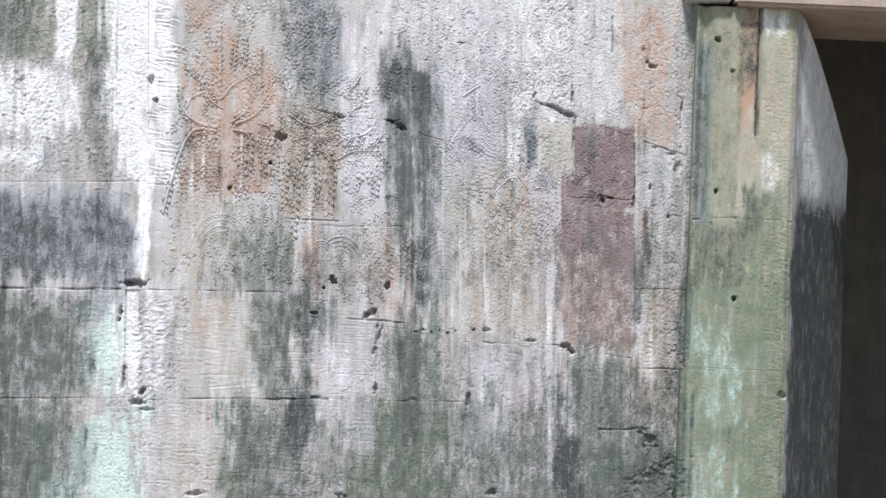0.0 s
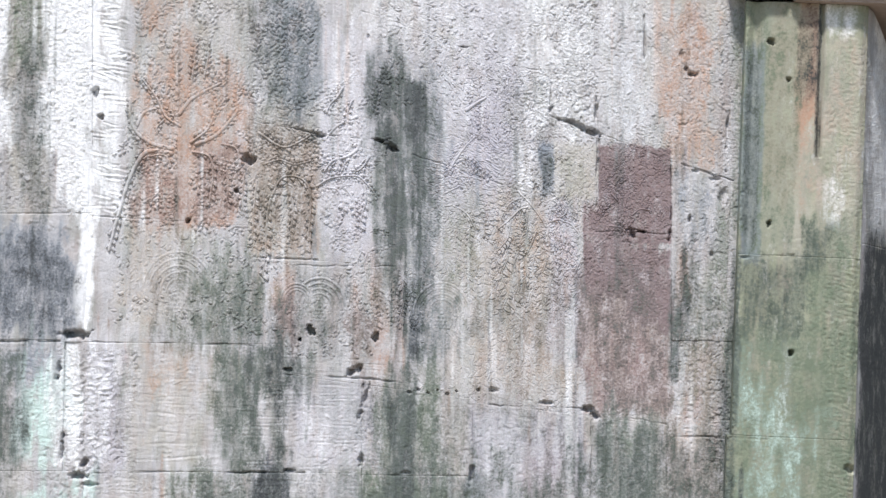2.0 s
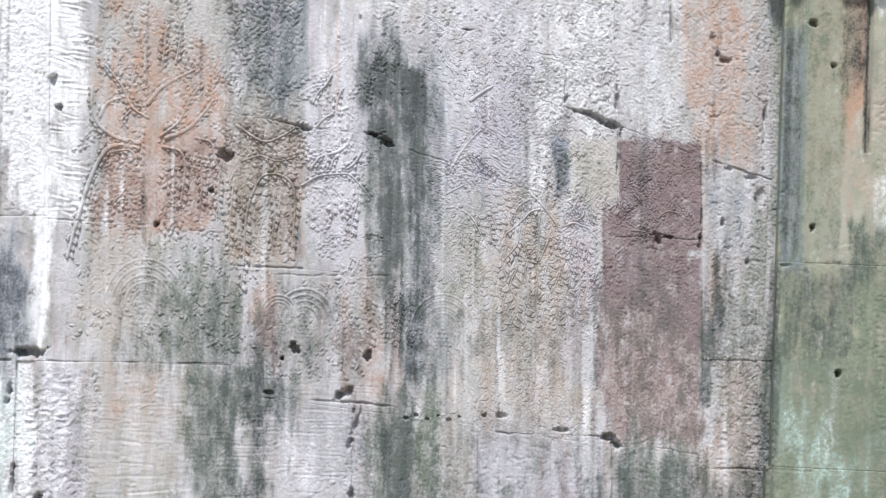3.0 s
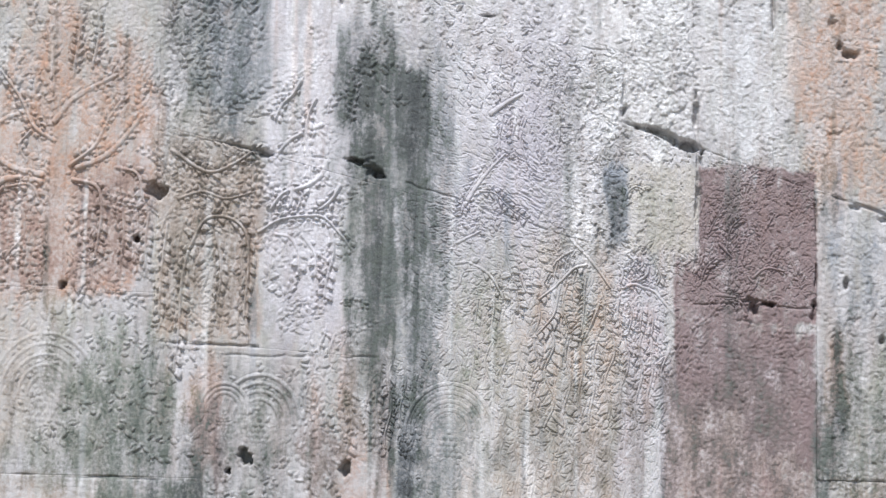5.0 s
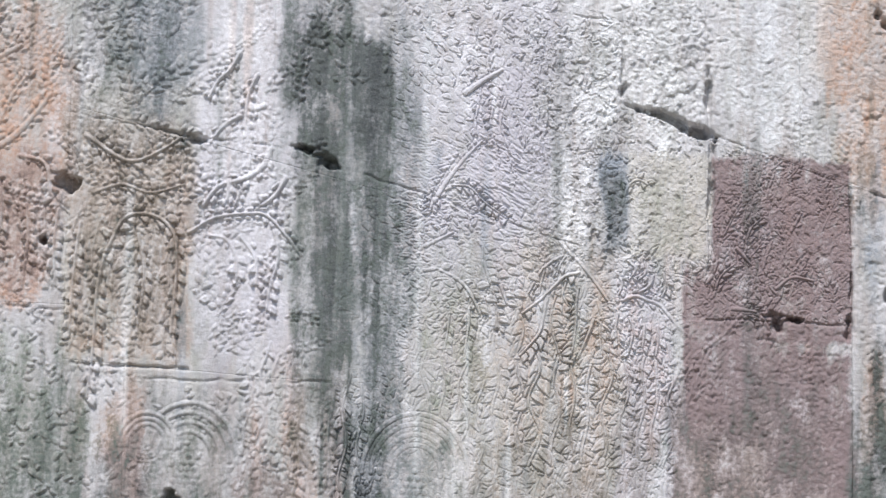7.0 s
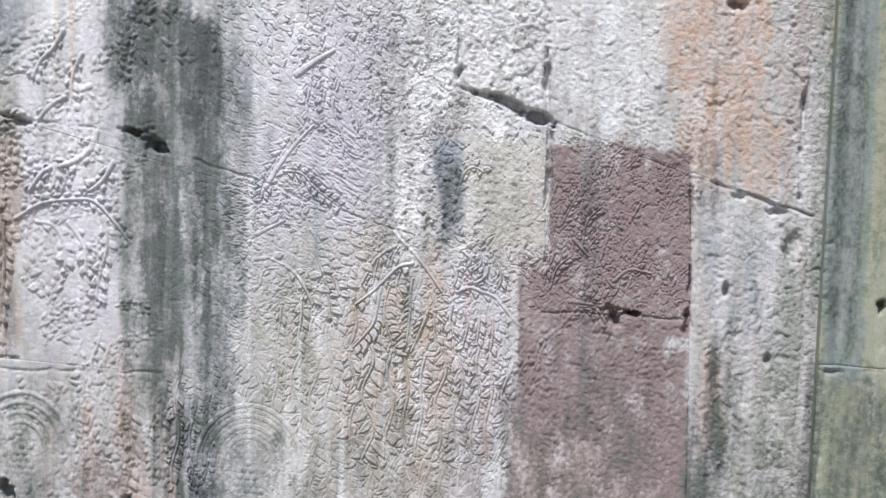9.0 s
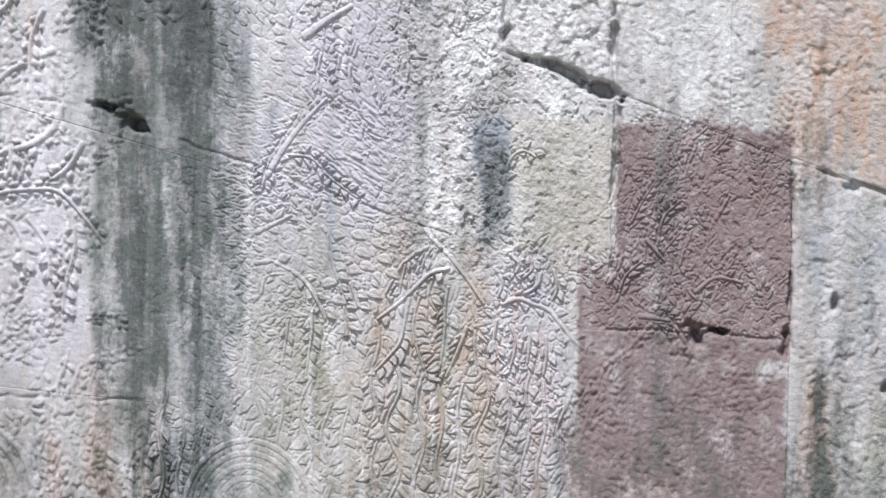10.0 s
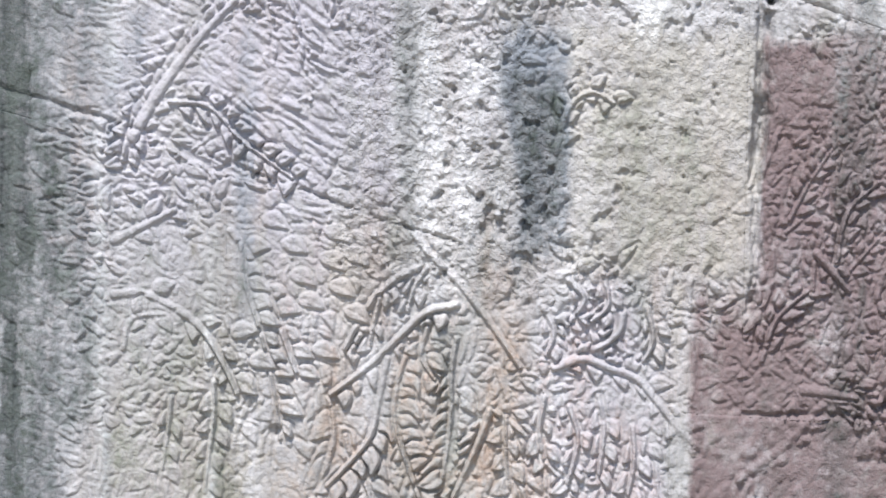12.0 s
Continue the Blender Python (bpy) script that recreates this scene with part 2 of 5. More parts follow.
# the carved wall, nearer marks
stain("algae", -0.071, 0.023, 2.016, 2.280, 0.89, 0.012, 0.07)
stain("cool", -0.072, 0.022, 2.026, 2.306, 0.34, 0.02, 0.05)
stain("soot_shade", -0.034, -0.006, 2.026, 2.259, 0.36, 0.008, 0.06)
stain("algae", 0.043, 0.095, 1.905, 2.213, 1.35, 0.01, 0.06)
stain("soot_shade", 0.048, 0.083, 1.977, 2.197, 0.5, 0.01, 0.06)
stain("algae", -0.056, 0.141, 1.554, 2.196, 0.41, 0.03, 0.12)
stain("algae", 0.027, 0.124, 1.946, 2.229, 0.47, 0.03, 0.08)
stain("algae", 0.092, 0.133, 1.660, 2.199, 0.57, 0.02, 0.12)
stain("cool", 0.093, 0.150, 1.599, 2.220, 0.34, 0.03, 0.1)
stain("algae", 0.046, 0.119, 1.536, 1.925, 0.41, 0.02, 0.1)
stain("algae", -0.012, 0.047, 1.573, 2.016, 1.28, 0.011, 0.1)
stain("moss", -0.056, -0.004, 1.735, 2.004, 0.35, 0.02, 0.06)
stain("algae", 0.072, 0.078, 1.556, 1.946, 1.01, 0.003, 0.06)
stain("algae", 0.088, 0.096, 1.557, 1.946, 1.08, 0.003, 0.07)
stain("lime", 0.078, 0.085, 1.576, 1.920, 0.28, 0.003, 0.05)
stain("lime", 0.097, 0.103, 1.659, 1.921, 0.36, 0.003, 0.05)
stain("lime", 0.059, 0.069, 1.575, 1.872, 0.24, 0.004, 0.06)
stain("algae", 0.054, 0.064, 1.411, 1.800, 0.94, 0.003, 0.06)
stain("rust", 0.011, 0.067, 1.410, 1.696, 0.35, 0.014, 0.08)
stain("algae", 0.005, 0.067, 1.410, 1.716, 0.54, 0.014, 0.1)
stain("plum", 0.040, 0.069, 1.411, 1.656, 0.46, 0.01, 0.06)
stain("lime", 0.029, 0.035, 1.452, 1.696, 0.32, 0.0025, 0.05)
stain("algae", 0.015, 0.027, 1.409, 1.736, 0.94, 0.004, 0.06)
stain("cool", 0.072, 0.107, 1.413, 1.561, 0.86, 0.012, 0.05)
stain("soot_shade", 0.076, 0.101, 1.413, 1.535, 0.6, 0.008, 0.05)
stain("cool", -0.362, -0.292, 2.116, 2.434, 0.46, 0.02, 0.05)
stain("rust", -0.641, -0.593, 1.770, 2.175, 0.65, 0.016, 0.05)
stain("rust", -0.591, -0.416, 1.746, 2.002, 0.6, 0.03, 0.02)
stain("rust", -0.718, -0.652, 1.948, 2.206, 0.45, 0.03, 0.05)
stain("plum", -0.579, -0.428, 1.775, 1.954, 0.23, 0.04, 0.04)
stain("rust", -0.404, -0.200, 1.680, 1.994, 0.3, 0.02, 0.03)
stain("sand", -0.414, -0.202, 1.680, 2.110, 0.77, 0.012, 0.03)
stain("algae", -0.420, -0.214, 1.994, 2.100, 0.41, 0.03, 0.03)
stain("algae", -0.371, -0.199, 1.681, 1.963, 0.38, 0.02, 0.06)
stain("rust", -0.234, -0.193, 1.674, 1.871, 0.4, 0.01, 0.05)
stain("rust", -0.323, -0.244, 1.434, 1.649, 0.6, 0.02, 0.04)
stain("plum", -0.321, -0.242, 1.434, 1.587, 0.57, 0.015, 0.04)
stain("soot_shade", -0.264, -0.233, 1.395, 1.517, 0.42, 0.012, 0.03)
stain("moss", -0.581, -0.356, 1.382, 1.714, 0.50, 0.09, 0.08)
stain("algae", -0.555, -0.314, 1.384, 1.580, 0.49, 0.09, 0.08)
stain("plum", -0.105, -0.032, 1.404, 1.588, 0.4, 0.02, 0.05)
stain("rust", -0.105, -0.022, 1.404, 1.598, 0.35, 0.03, 0.06)
stain("sand", -0.247, -0.121, 1.490, 1.675, 0.36, 0.03, 0.04)
stain("cool", 0.126, 0.223, 1.440, 1.601, 0.34, 0.03, 0.05)
stain("algae", 0.229, 0.280, 1.444, 1.545, 0.54, 0.016, 0.03)
stain("moss", 0.130, 0.294, 1.543, 1.879, 0.3, 0.05, 0.08)
stain("rust", 0.314, 0.370, 1.428, 1.813, 0.25, 0.02, 0.08)
stain("lime", 0.303, 0.309, 1.426, 1.668, 0.48, 0.0025, 0.05)
stain("lime", 0.388, 0.394, 1.431, 1.713, 0.48, 0.0025, 0.05)
stain("rust", 0.395, 0.403, 1.431, 1.714, 0.4, 0.003, 0.06)
stain("lime", 0.536, 0.542, 1.439, 1.630, 0.56, 0.002, 0.06)
stain("lime", 0.354, 0.403, 1.845, 2.020, 0.44, 0.012, 0.05)
stain("lime", 0.385, 0.406, 2.021, 2.229, 0.28, 0.01, 0.06)
stain("cool", 0.434, 0.463, 1.879, 2.033, 1.15, 0.008, 0.02)
stain("algae", 0.437, 0.459, 1.879, 2.002, 0.84, 0.007, 0.02)
stain("sand", 0.465, 0.588, 1.870, 2.036, 0.81, 0.012, 0.012)
stain("moss", 0.476, 0.557, 1.872, 1.995, 0.25, 0.02, 0.02)
stain("lilac", 0.469, 0.554, 1.438, 1.861, 0.8, 0.03, 0.06)
stain("lilac", 0.215, 0.338, 1.913, 2.173, 0.95, 0.02, 0.04)
stain("plum", 0.597, 0.803, 1.754, 2.034, 1.09, 0.003, 0.008)
stain("plum", 0.559, 0.695, 1.590, 1.871, 1.06, 0.005, 0.03)
stain("plum", 0.679, 0.814, 1.517, 1.756, 1.06, 0.008, 0.03)
stain("rust", 0.569, 0.817, 1.448, 1.628, 0.5, 0.03, 0.05)
stain("plum", 0.570, 0.818, 1.448, 1.593, 0.57, 0.02, 0.08)
stain("rust", 0.741, 0.801, 1.873, 2.025, 0.35, 0.02, 0.04)
stain("lilac", 0.598, 0.688, 1.847, 1.948, 0.7, 0.02, 0.03)
stain("rust", 0.754, 0.838, 2.001, 2.272, 0.55, 0.025, 0.04)
stain("cool", 0.812, 0.857, 1.775, 1.997, 0.4, 0.012, 0.03)
stain("rust", 0.826, 0.855, 1.636, 1.745, 0.8, 0.008, 0.03)
stain("algae", 0.828, 0.865, 1.508, 1.760, 0.84, 0.01, 0.04)
# rubbed below the carving, its growth darkened to paint in light fading downwards
stain("algae", -0.668, -0.014, 1.388, 1.636, 0.41, 0.08, 0.14)
stain("rust", 0.240, 0.560, 1.290, 1.860, 0.26, 0.06, 0.12)
stain("moss", 0.119, 0.572, 1.428, 1.691, 0.14, 0.1, 0.14)
stain("algae", 0.131, 0.574, 1.428, 1.620, 0.38, 0.1, 0.14)
stain("algae", 0.563, 0.828, 1.448, 1.688, 0.41, 0.06, 0.12)
stain("algae", 0.817, 0.932, 1.459, 1.777, 0.49, 0.05, 0.1)
stain("algae", -0.054, 0.153, 1.412, 2.281, 0.41, 0.02, 0.1)
stain("algae", -0.049, 0.034, 1.593, 2.259, 0.68, 0.01, 0.08)
stain("cool", 0.040, 0.154, 1.414, 2.261, 0.52, 0.03, 0.12)
stain("algae", 0.061, 0.122, 1.413, 1.925, 0.57, 0.015, 0.1)
stain("rust", -0.079, 0.004, 1.428, 1.733, 0.3, 0.03, 0.08)
stain("algae", 0.050, 0.128, 1.640, 2.200, 0.62, 0.02, 0.1)
stain("cool", 0.040, 0.130, 1.640, 2.200, 0.4, 0.02, 0.1)
# the pilaster: green below, ochre above
stain("sand", 1.037, 1.220, 1.714, 2.608, 0.81, 0.02, 0.05, lean=0.0)
stain("moss", 0.970, 1.152, 1.711, 2.605, 0.5, 0.02, 0.05, lean=0.0)
stain("rust", 1.044, 1.208, 1.849, 2.608, 0.3, 0.02, 0.06, lean=0.0)
stain("cool", 0.990, 1.048, 1.719, 2.327, 1.15, 0.006, 0.03, lean=0.0)
stain("soot_shade", 0.997, 1.036, 1.748, 2.308, 0.42, 0.006, 0.05, lean=0.0)
stain("soot_shade", 1.141, 1.199, 2.170, 2.451, 0.48, 0.012, 0.04, lean=0.0)
stain("rust", 1.136, 1.200, 2.102, 2.451, 0.7, 0.01, 0.03, lean=0.0)
stain("soot_shade", 1.192, 1.207, 1.997, 2.472, 0.84, 0.003, 0.03, lean=0.0)
stain("lime", 1.208, 1.310, 2.368, 2.614, 0.5, 0.016, 0.03, lean=0.0)
stain("lime", 1.227, 1.279, 1.825, 1.970, 0.32, 0.012, 0.03, lean=0.0)
stain("sand", 1.212, 1.327, 1.721, 2.377, 0.72, 0.02, 0.05, lean=0.0)
stain("rust", 1.218, 1.314, 1.913, 2.377, 0.2, 0.02, 0.06, lean=0.0)
stain("moss", 1.147, 1.339, 1.566, 1.854, 0.6, 0.03, 0.05, lean=0.0)
stain("algae", 0.988, 1.169, 1.520, 1.721, 0.57, 0.03, 0.04, lean=0.0)
stain("algae", 1.146, 1.241, 1.678, 1.832, 0.54, 0.03, 0.03, lean=0.0)
stain("moss", 0.976, 1.357, 0.547, 1.561, 0.75, 0.03, 0.06, lean=0.0)
stain("mint", 0.994, 1.169, 0.543, 1.404, 0.31, 0.09, 0.15, lean=0.0)
stain("lime", 1.112, 1.160, 1.255, 1.484, 0.18, 0.012, 0.04, lean=0.0)
stain("sand", 1.209, 1.361, 0.553, 1.337, 0.45, 0.03, 0.06, lean=0.0)
stain("algae", 1.040, 1.173, 0.949, 1.063, 0.47, 0.03, 0.03, lean=0.0)
stain("soot_shade", 1.014, 1.029, 0.541, 1.154, 0.6, 0.004, 0.05, lean=0.0)
stain("algae", 0.973, 1.003, 0.539, 1.745, 0.68, 0.006, 0.05, lean=0.0)
stain("lime", 1.339, 1.355, 1.150, 1.570, 0.48, 0.003, 0.04, lean=0.0)
stain("cool", 1.234, 1.367, 0.553, 0.958, 0.23, 0.04, 0.04, lean=0.0)
# the splayed jamb: pale above with bluish sky light painted in, blackened below
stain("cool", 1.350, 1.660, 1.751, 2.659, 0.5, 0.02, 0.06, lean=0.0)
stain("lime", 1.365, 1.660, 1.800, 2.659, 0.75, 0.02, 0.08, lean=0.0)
# dark growth, deepened so that its colour also carries the jamb's shade
stain("soot_shade", 1.345, 1.660, 0.593, 1.800, 1.5, 0.02, 0.1, 0.6, lean=0.0)
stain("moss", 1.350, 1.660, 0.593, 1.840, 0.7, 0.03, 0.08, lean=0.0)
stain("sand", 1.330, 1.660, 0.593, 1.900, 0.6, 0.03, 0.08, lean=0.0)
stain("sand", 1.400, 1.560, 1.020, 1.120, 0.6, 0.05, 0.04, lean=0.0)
# thin runs of water, lime and iron all over the face
runs = random.Random(5)
for i in range(420):
    x, z = runs.uniform(-1.4, 0.98), runs.uniform(0.9, 2.5)
    kind = runs.choice(("algae", "algae", "lime", "lime", "rust", "cool"))
    if 0.44 < x < 0.59 and z > 1.75:
        kind = "sand"
    if kind in ("lime", "cool") and 0.59 <= x < 0.84:
        kind = "rust"
    long, w = runs.uniform(0.08, 0.5), runs.uniform(0.002, 0.011)
    stain(kind, x, x + w, z - long, z, runs.uniform(0.25, 0.55), 0.003 + w * 0.4, 0.06, 1.0)
# ---- carving: low relief of fronds and leaves, holes and chips, as heights above the wall's face ----
H = Sheet(-1.55, 1.40, 0.55, 2.65, 0.0009)   # raised carving
D = Sheet(-1.55, 1.75, 0.55, 2.65, 0.0016)    # what is broken or drilled away
rnd = random.Random(11)


def press(at, inside, ring, high, cut):
    """Leave a form standing proud, and cut the ground back in a narrow furrow round it, over what was carved there before."""
    h = H.v[at]
    h = h * (1 - ring) - cut * ring
    H.v[at] = (h * (1 - inside) + high * inside).astype(np.float32)


def leaf(x, z, ang, length, width, high):
    """An almond leaf with a point, a little bent, with a shallow midrib."""
    r = length * 1.15
    got = H.window(x - r, x + r, z - r, z + r)
    if got is None:
        return
    at, gx, gz = got
    c, s = math.cos(ang), math.sin(ang)
    u = ((gx - x) * c + (gz - z) * s) / length
    v = -(gx - x) * s + (gz - z) * c
    v = v - width * 0.25 * np.sin(np.clip(u, 0, 1) * 3.1)
    half = width * np.sin(np.pi * np.clip(u, 0, 1) ** 0.7) * 0.58
    on = (u > 0) & (u < 1)
    inside = np.clip((half - np.abs(v)) / 0.0013 + 0.3, 0, 1) * on
    ring = np.clip(1.5 - (np.abs(v) - half) / 0.0017, 0, 1) * ((u > -0.06) & (u < 1.08))
    tilt = 0.7 + 0.5 * np.clip(u, 0, 1)
    rib = 1 - 0.3 * np.exp(-(v / 0.0012) ** 2)
    press(at, inside, ring, high * tilt * rib, high * 0.7)


def stroke(pts, wide, high):
    """A rounded stem along a line of places; wide gives its half width at each."""
    xs, zs = [p[0] for p in pts], [p[1] for p in pts]
    m = max(wide) * 2.5
    got = H.window(min(xs) - m, max(xs) + m, min(zs) - m, max(zs) + m)
    if got is None:
        return
    at, gx, gz = got
    e, k = np.full(gx.shape, 9.0), np.full(gx.shape, 1.0)
    for (x, z), w in zip(pts, wide):
        d = np.sqrt((gx - x) ** 2 + (gz - z) ** 2)
        e = np.minimum(e, d - w)
        k = np.minimum(k, d / w)
    inside = np.clip(0.4 - e / 0.0014, 0, 1)
    ring = np.clip(1.3 - e / 0.0018, 0, 1)
    press(at, inside, ring, high * (1.0 - 0.35 * k * k), high * 0.55)


def frond(at, heading, curl, length, size=0.017, high=0.005, stem=0.004, taper=0.5, leaves=True):
    """A stem that starts at a place, bends by curl degrees on its way, and carries leaves on both sides."""
    x, z = at
    high = high * 0.6
    ang, step = radians(heading), 0.0022
    n = max(2, int(length / step))
    side = 1
    gap = max(2, int(size * 0.42 / step))
    pts, wide = [], []
    for i in range(n):
        k = i / n
        ang += radians(curl) / n
        x += math.cos(ang) * step
        z += math.sin(ang) * step
        pts.append((x, z))
        wide.append(stem * (1 - taper * k))
        if leaves and i % gap == 0 and i > 1:
            side = -side
            ls = size * (1 - 0.3 * k) * rnd.uniform(0.8, 1.2)
            leaf(x, z, ang + side * radians(rnd.uniform(30, 58)), ls, ls * rnd.uniform(0.4, 0.55), high * rnd.uniform(0.75, 1.1))
    stroke(pts, wide, high)


def sprays(x0, x1, z0, z1, n, heading, spread, length, size=0.02, high=0.005):
    """Small fern-like sprays, set close, each bent its own way."""
    for _ in range(n):
        frond((rnd.uniform(x0, x1), rnd.uniform(z0, z1)), heading + rnd.uniform(-spread, spread), rnd.uniform(-60, 60), length * rnd.uniform(0.7, 1.3), size * rnd.uniform(0.8, 1.2), high * rnd.uniform(0.7, 1.1), 0.0015)


def vine(*places, half=0.0035, size=0.02, high=0.0036, hand=0, droop=0.0, every=0.45):
    """A carved stem that bends smoothly through a few places. hand: leaves on one side alone (-1, 1); size 0: bare. droop: leaves hang."""
    p = [Vector(a) for a in places]
    p = [2 * p[0] - p[1]] + p + [2 * p[-1] - p[-2]]
    pts = []
    for a, b, c, d in zip(p, p[1:], p[2:], p[3:]):
        n = max(3, int((c - b).length / 0.002))
        for i in range(n):
            t = i / n
            pts.append(0.5 * (2 * b + (c - a) * t + (2 * a - 5 * b + 4 * c - d) * t * t + (3 * b - a - 3 * c + d) * t ** 3))
    gap, side = max(2, int(size * every / 0.002)), hand or 1
    for i in range(2, len(pts) - 1):
        if size and i % gap == 0:
            side = hand or -side
            way = pts[i + 1] - pts[i]
            ang = math.atan2(way.y, way.x) + side * radians(rnd.uniform(32, 60))
            hang = radians(-90 + side * 15)
            ang = ang + droop * ((hang - ang + math.pi) % (2 * math.pi) - math.pi)
            ln = size * rnd.uniform(0.8, 1.25)
            leaf(pts[i].x, pts[i].y, ang, ln, ln * rnd.uniform(0.42, 0.6), high * rnd.uniform(0.75, 1.1))
    wide = [half * (1 - 0.35 * i / len(pts)) for i in range(len(pts))]
    stroke([(q.x, q.y) for q in pts], wide, high * 0.85)


def rub(x0, x1, z0, z1, k):
    """Wear the carving down to a part of its height, with a soft edge."""
    at, gx, gz = H.window(x0, x1, z0, z1)
    e = smooth(np.minimum(np.minimum(gx - x0, x1 - gx), np.minimum(gz - z0, z1 - gz)) / 0.03)
    H.v[at] *= (1 - (1 - k) * e).astype(np.float32)


def scales(x0, x1, z0, z1, size, high=0.002, turn=0.0):
    """Rows of single leaves, like scales, each row set off against the last."""
    row, z = 0, z1
    while z > z0:
        x = x0 + (row % 2) * size * 0.65
        while x < x1:
            ln = size * rnd.uniform(0.8, 1.15)
            leaf(x + rnd.uniform(-0.2, 0.2) * size, z + rnd.uniform(-0.2, 0.2) * size, radians(turn + rnd.uniform(-22, 22)), ln, ln * rnd.uniform(0.36, 0.55), high * rnd.uniform(0.5, 1.15))
            x += size * rnd.uniform(1.15, 1.45)
        z -= size * rnd.uniform(0.72, 0.9)
        row += 1


def strands(x0, x1, z0, z1, size=0.016, high=0.004, lean=0.0, fill=1.0):
    """Hanging sprays: thin winding stems with leaves by turns on both sides, that hang down and outwards."""
    high = high * 0.62
    x = x0 + size * 0.5
    while x < x1 - size * 0.2:
        z = z1 - rnd.random() * size * 3
        phase, sway = rnd.uniform(0, 6.3), rnd.uniform(0.15, 0.45) * size
        stem, hand, s = [], rnd.choice((-1, 1)), size * rnd.uniform(0.85, 1.35)
        end = z0 + rnd.random() * size
        while z > end:
            xx = x + lean * (z1 - z) + sway * math.sin(z * 60 + phase)
            stem.append((xx, z))
            if len(stem) % 8 == 0 and rnd.random() < fill:
                hand = -hand if rnd.random() < 0.85 else hand
                ln = s * rnd.uniform(0.75, 1.4)
                leaf(xx + hand * 0.0015, z, radians(-90 + hand * rnd.uniform(16, 58)), ln, ln * rnd.uniform(0.34, 0.52), high * rnd.uniform(0.55, 1.2))
            z -= size * 0.0625
        if len(stem) > 3:
            stroke(stem[::2], [0.0019] * len(stem[::2]), high * 0.9)
        x += size * rnd.uniform(1.0, 1.75)


def scatter(x0, x1, z0, z1, n, size=0.014, high=0.003):
    """Worn leaves and strokes in no order."""
    high = high * 0.62
    for _ in range(n):
        a = rnd.choice((20, 60, 120, 160, 240, 300)) + rnd.uniform(-25, 25)
        leaf(rnd.uniform(x0, x1), rnd.uniform(z0, z1), radians(a), size * rnd.uniform(0.6, 1.3), size * rnd.uniform(0.25, 0.5), high * rnd.uniform(0.5, 1.1))


def cuts(x0, x1, z0, z1, n, ang, spread, length, half=0.0011, deep=0.0014, bend=0.25):
    """Short, bent strokes of the chisel, each with a thin lip, laid at an angle and strayed by a spread of degrees."""
    for _ in range(n):
        x, z = rnd.uniform(x0, x1), rnd.uniform(z0, z1)
        ln, w, k = length * rnd.uniform(0.5, 1.3), half * rnd.uniform(0.7, 1.3), deep * rnd.uniform(0.4, 1.2)
        a = radians(ang + rnd.uniform(-spread, spread))
        got = H.window(x - ln, x + ln, z - ln, z + ln)
        if got is None:
            continue
        at, gx, gz = got
        u = ((gx - x) * math.cos(a) + (gz - z) * math.sin(a)) / ln
        v = -(gx - x) * math.sin(a) + (gz - z) * math.cos(a)
        v = v + rnd.choice((-1, 1)) * bend * ln * u * u
        ends = np.clip((0.62 - np.abs(u)) * 4, 0, 1)
        H.v[at] += (ends * k * (0.45 * np.exp(-((v + 2.0 * w) / (1.1 * w)) ** 2) - np.exp(-(v / w) ** 2))).astype(np.float32)


def arches(at, r, rings=4, high=0.004):
    """A niche: round arches one inside the other."""
    x, z = at
    for k in range(rings):
        rr = r * (1 - 0.17 * k)
        n = max(12, int(rr * 3.14 / 0.003))
        arc = []
        for i in range(n + 1):
            a = math.pi * i / n
            arc.append((x + rr * math.cos(a), z + rr * 1.15 * math.sin(a)))
        stroke(arc, [0.0036] * len(arc), high * 0.6)
    for i in range(5):
        for j in range(5 - i):
            stroke([(x + (j - (4 - i) / 2) * r * 0.14, z - r * 0.45 + i * r * 0.13)], [0.0045], high * 0.6)


def dig(x, z, rx, rz, deep, sharp=3.0, turn=0.0):
    """A drilled hole or a broken-out chip."""
    m = max(rx, rz) * 1.6
    got = D.window(x - m, x + m, z - m, z + m)
    if got is None:
        return
    at, gx, gz = got
    c, s = math.cos(radians(turn)), math.sin(radians(turn))
    u, v = ((gx - x) * c + (gz - z) * s) / rx, (-(gx - x) * s + (gz - z) * c) / rz
    d = np.sqrt(u * u + v * v) + (fbm(gx * 70, gz * 70, 2, 3) - 0.42) * 1.5
    D.v[at] = np.maximum(D.v[at], (deep * np.clip((1 - d) * sharp, 0, 1)).astype(np.float32))


ROUGH = Sheet(-1.6, 1.8, 0.5, 2.7, 0.006)


def rough(x0, x1, z0, z1, k):
    """Where the stone is hacked or eaten rough."""
    at, gx, gz = ROUGH.window(x0 - 0.03, x1 + 0.03, z0 - 0.03, z1 + 0.03)
    e = smooth((np.minimum(np.minimum(gx - x0, x1 - gx), np.minimum(gz - z0, z1 - gz)) + 0.04 * (fbm(gx * 20, gz * 20, 4, 2) - 0.5)) / 0.03 + 0.5)
    ROUGH.v[at] = np.maximum(ROUGH.v[at], (k * e).astype(np.float32))


rough(0.439, 0.575, 2.074, 2.636, 1.0)
rough(0.573, 0.962, 1.950, 2.648, 0.45)
rough(-0.056, 0.436, 2.214, 2.622, 0.5)
rough(0.309, 0.453, 1.858, 2.242, 1.0)
rough(0.456, 0.581, 1.850, 2.073, 0.6)
rough(0.814, 0.978, 1.247, 1.954, 0.5)
rough(-0.849, -0.686, 1.018, 1.399, 0.9)
rough(-1.546, -0.869, 1.764, 2.559, 0.9)
rough(-1.016, -0.803, 0.558, 1.392, 0.7)
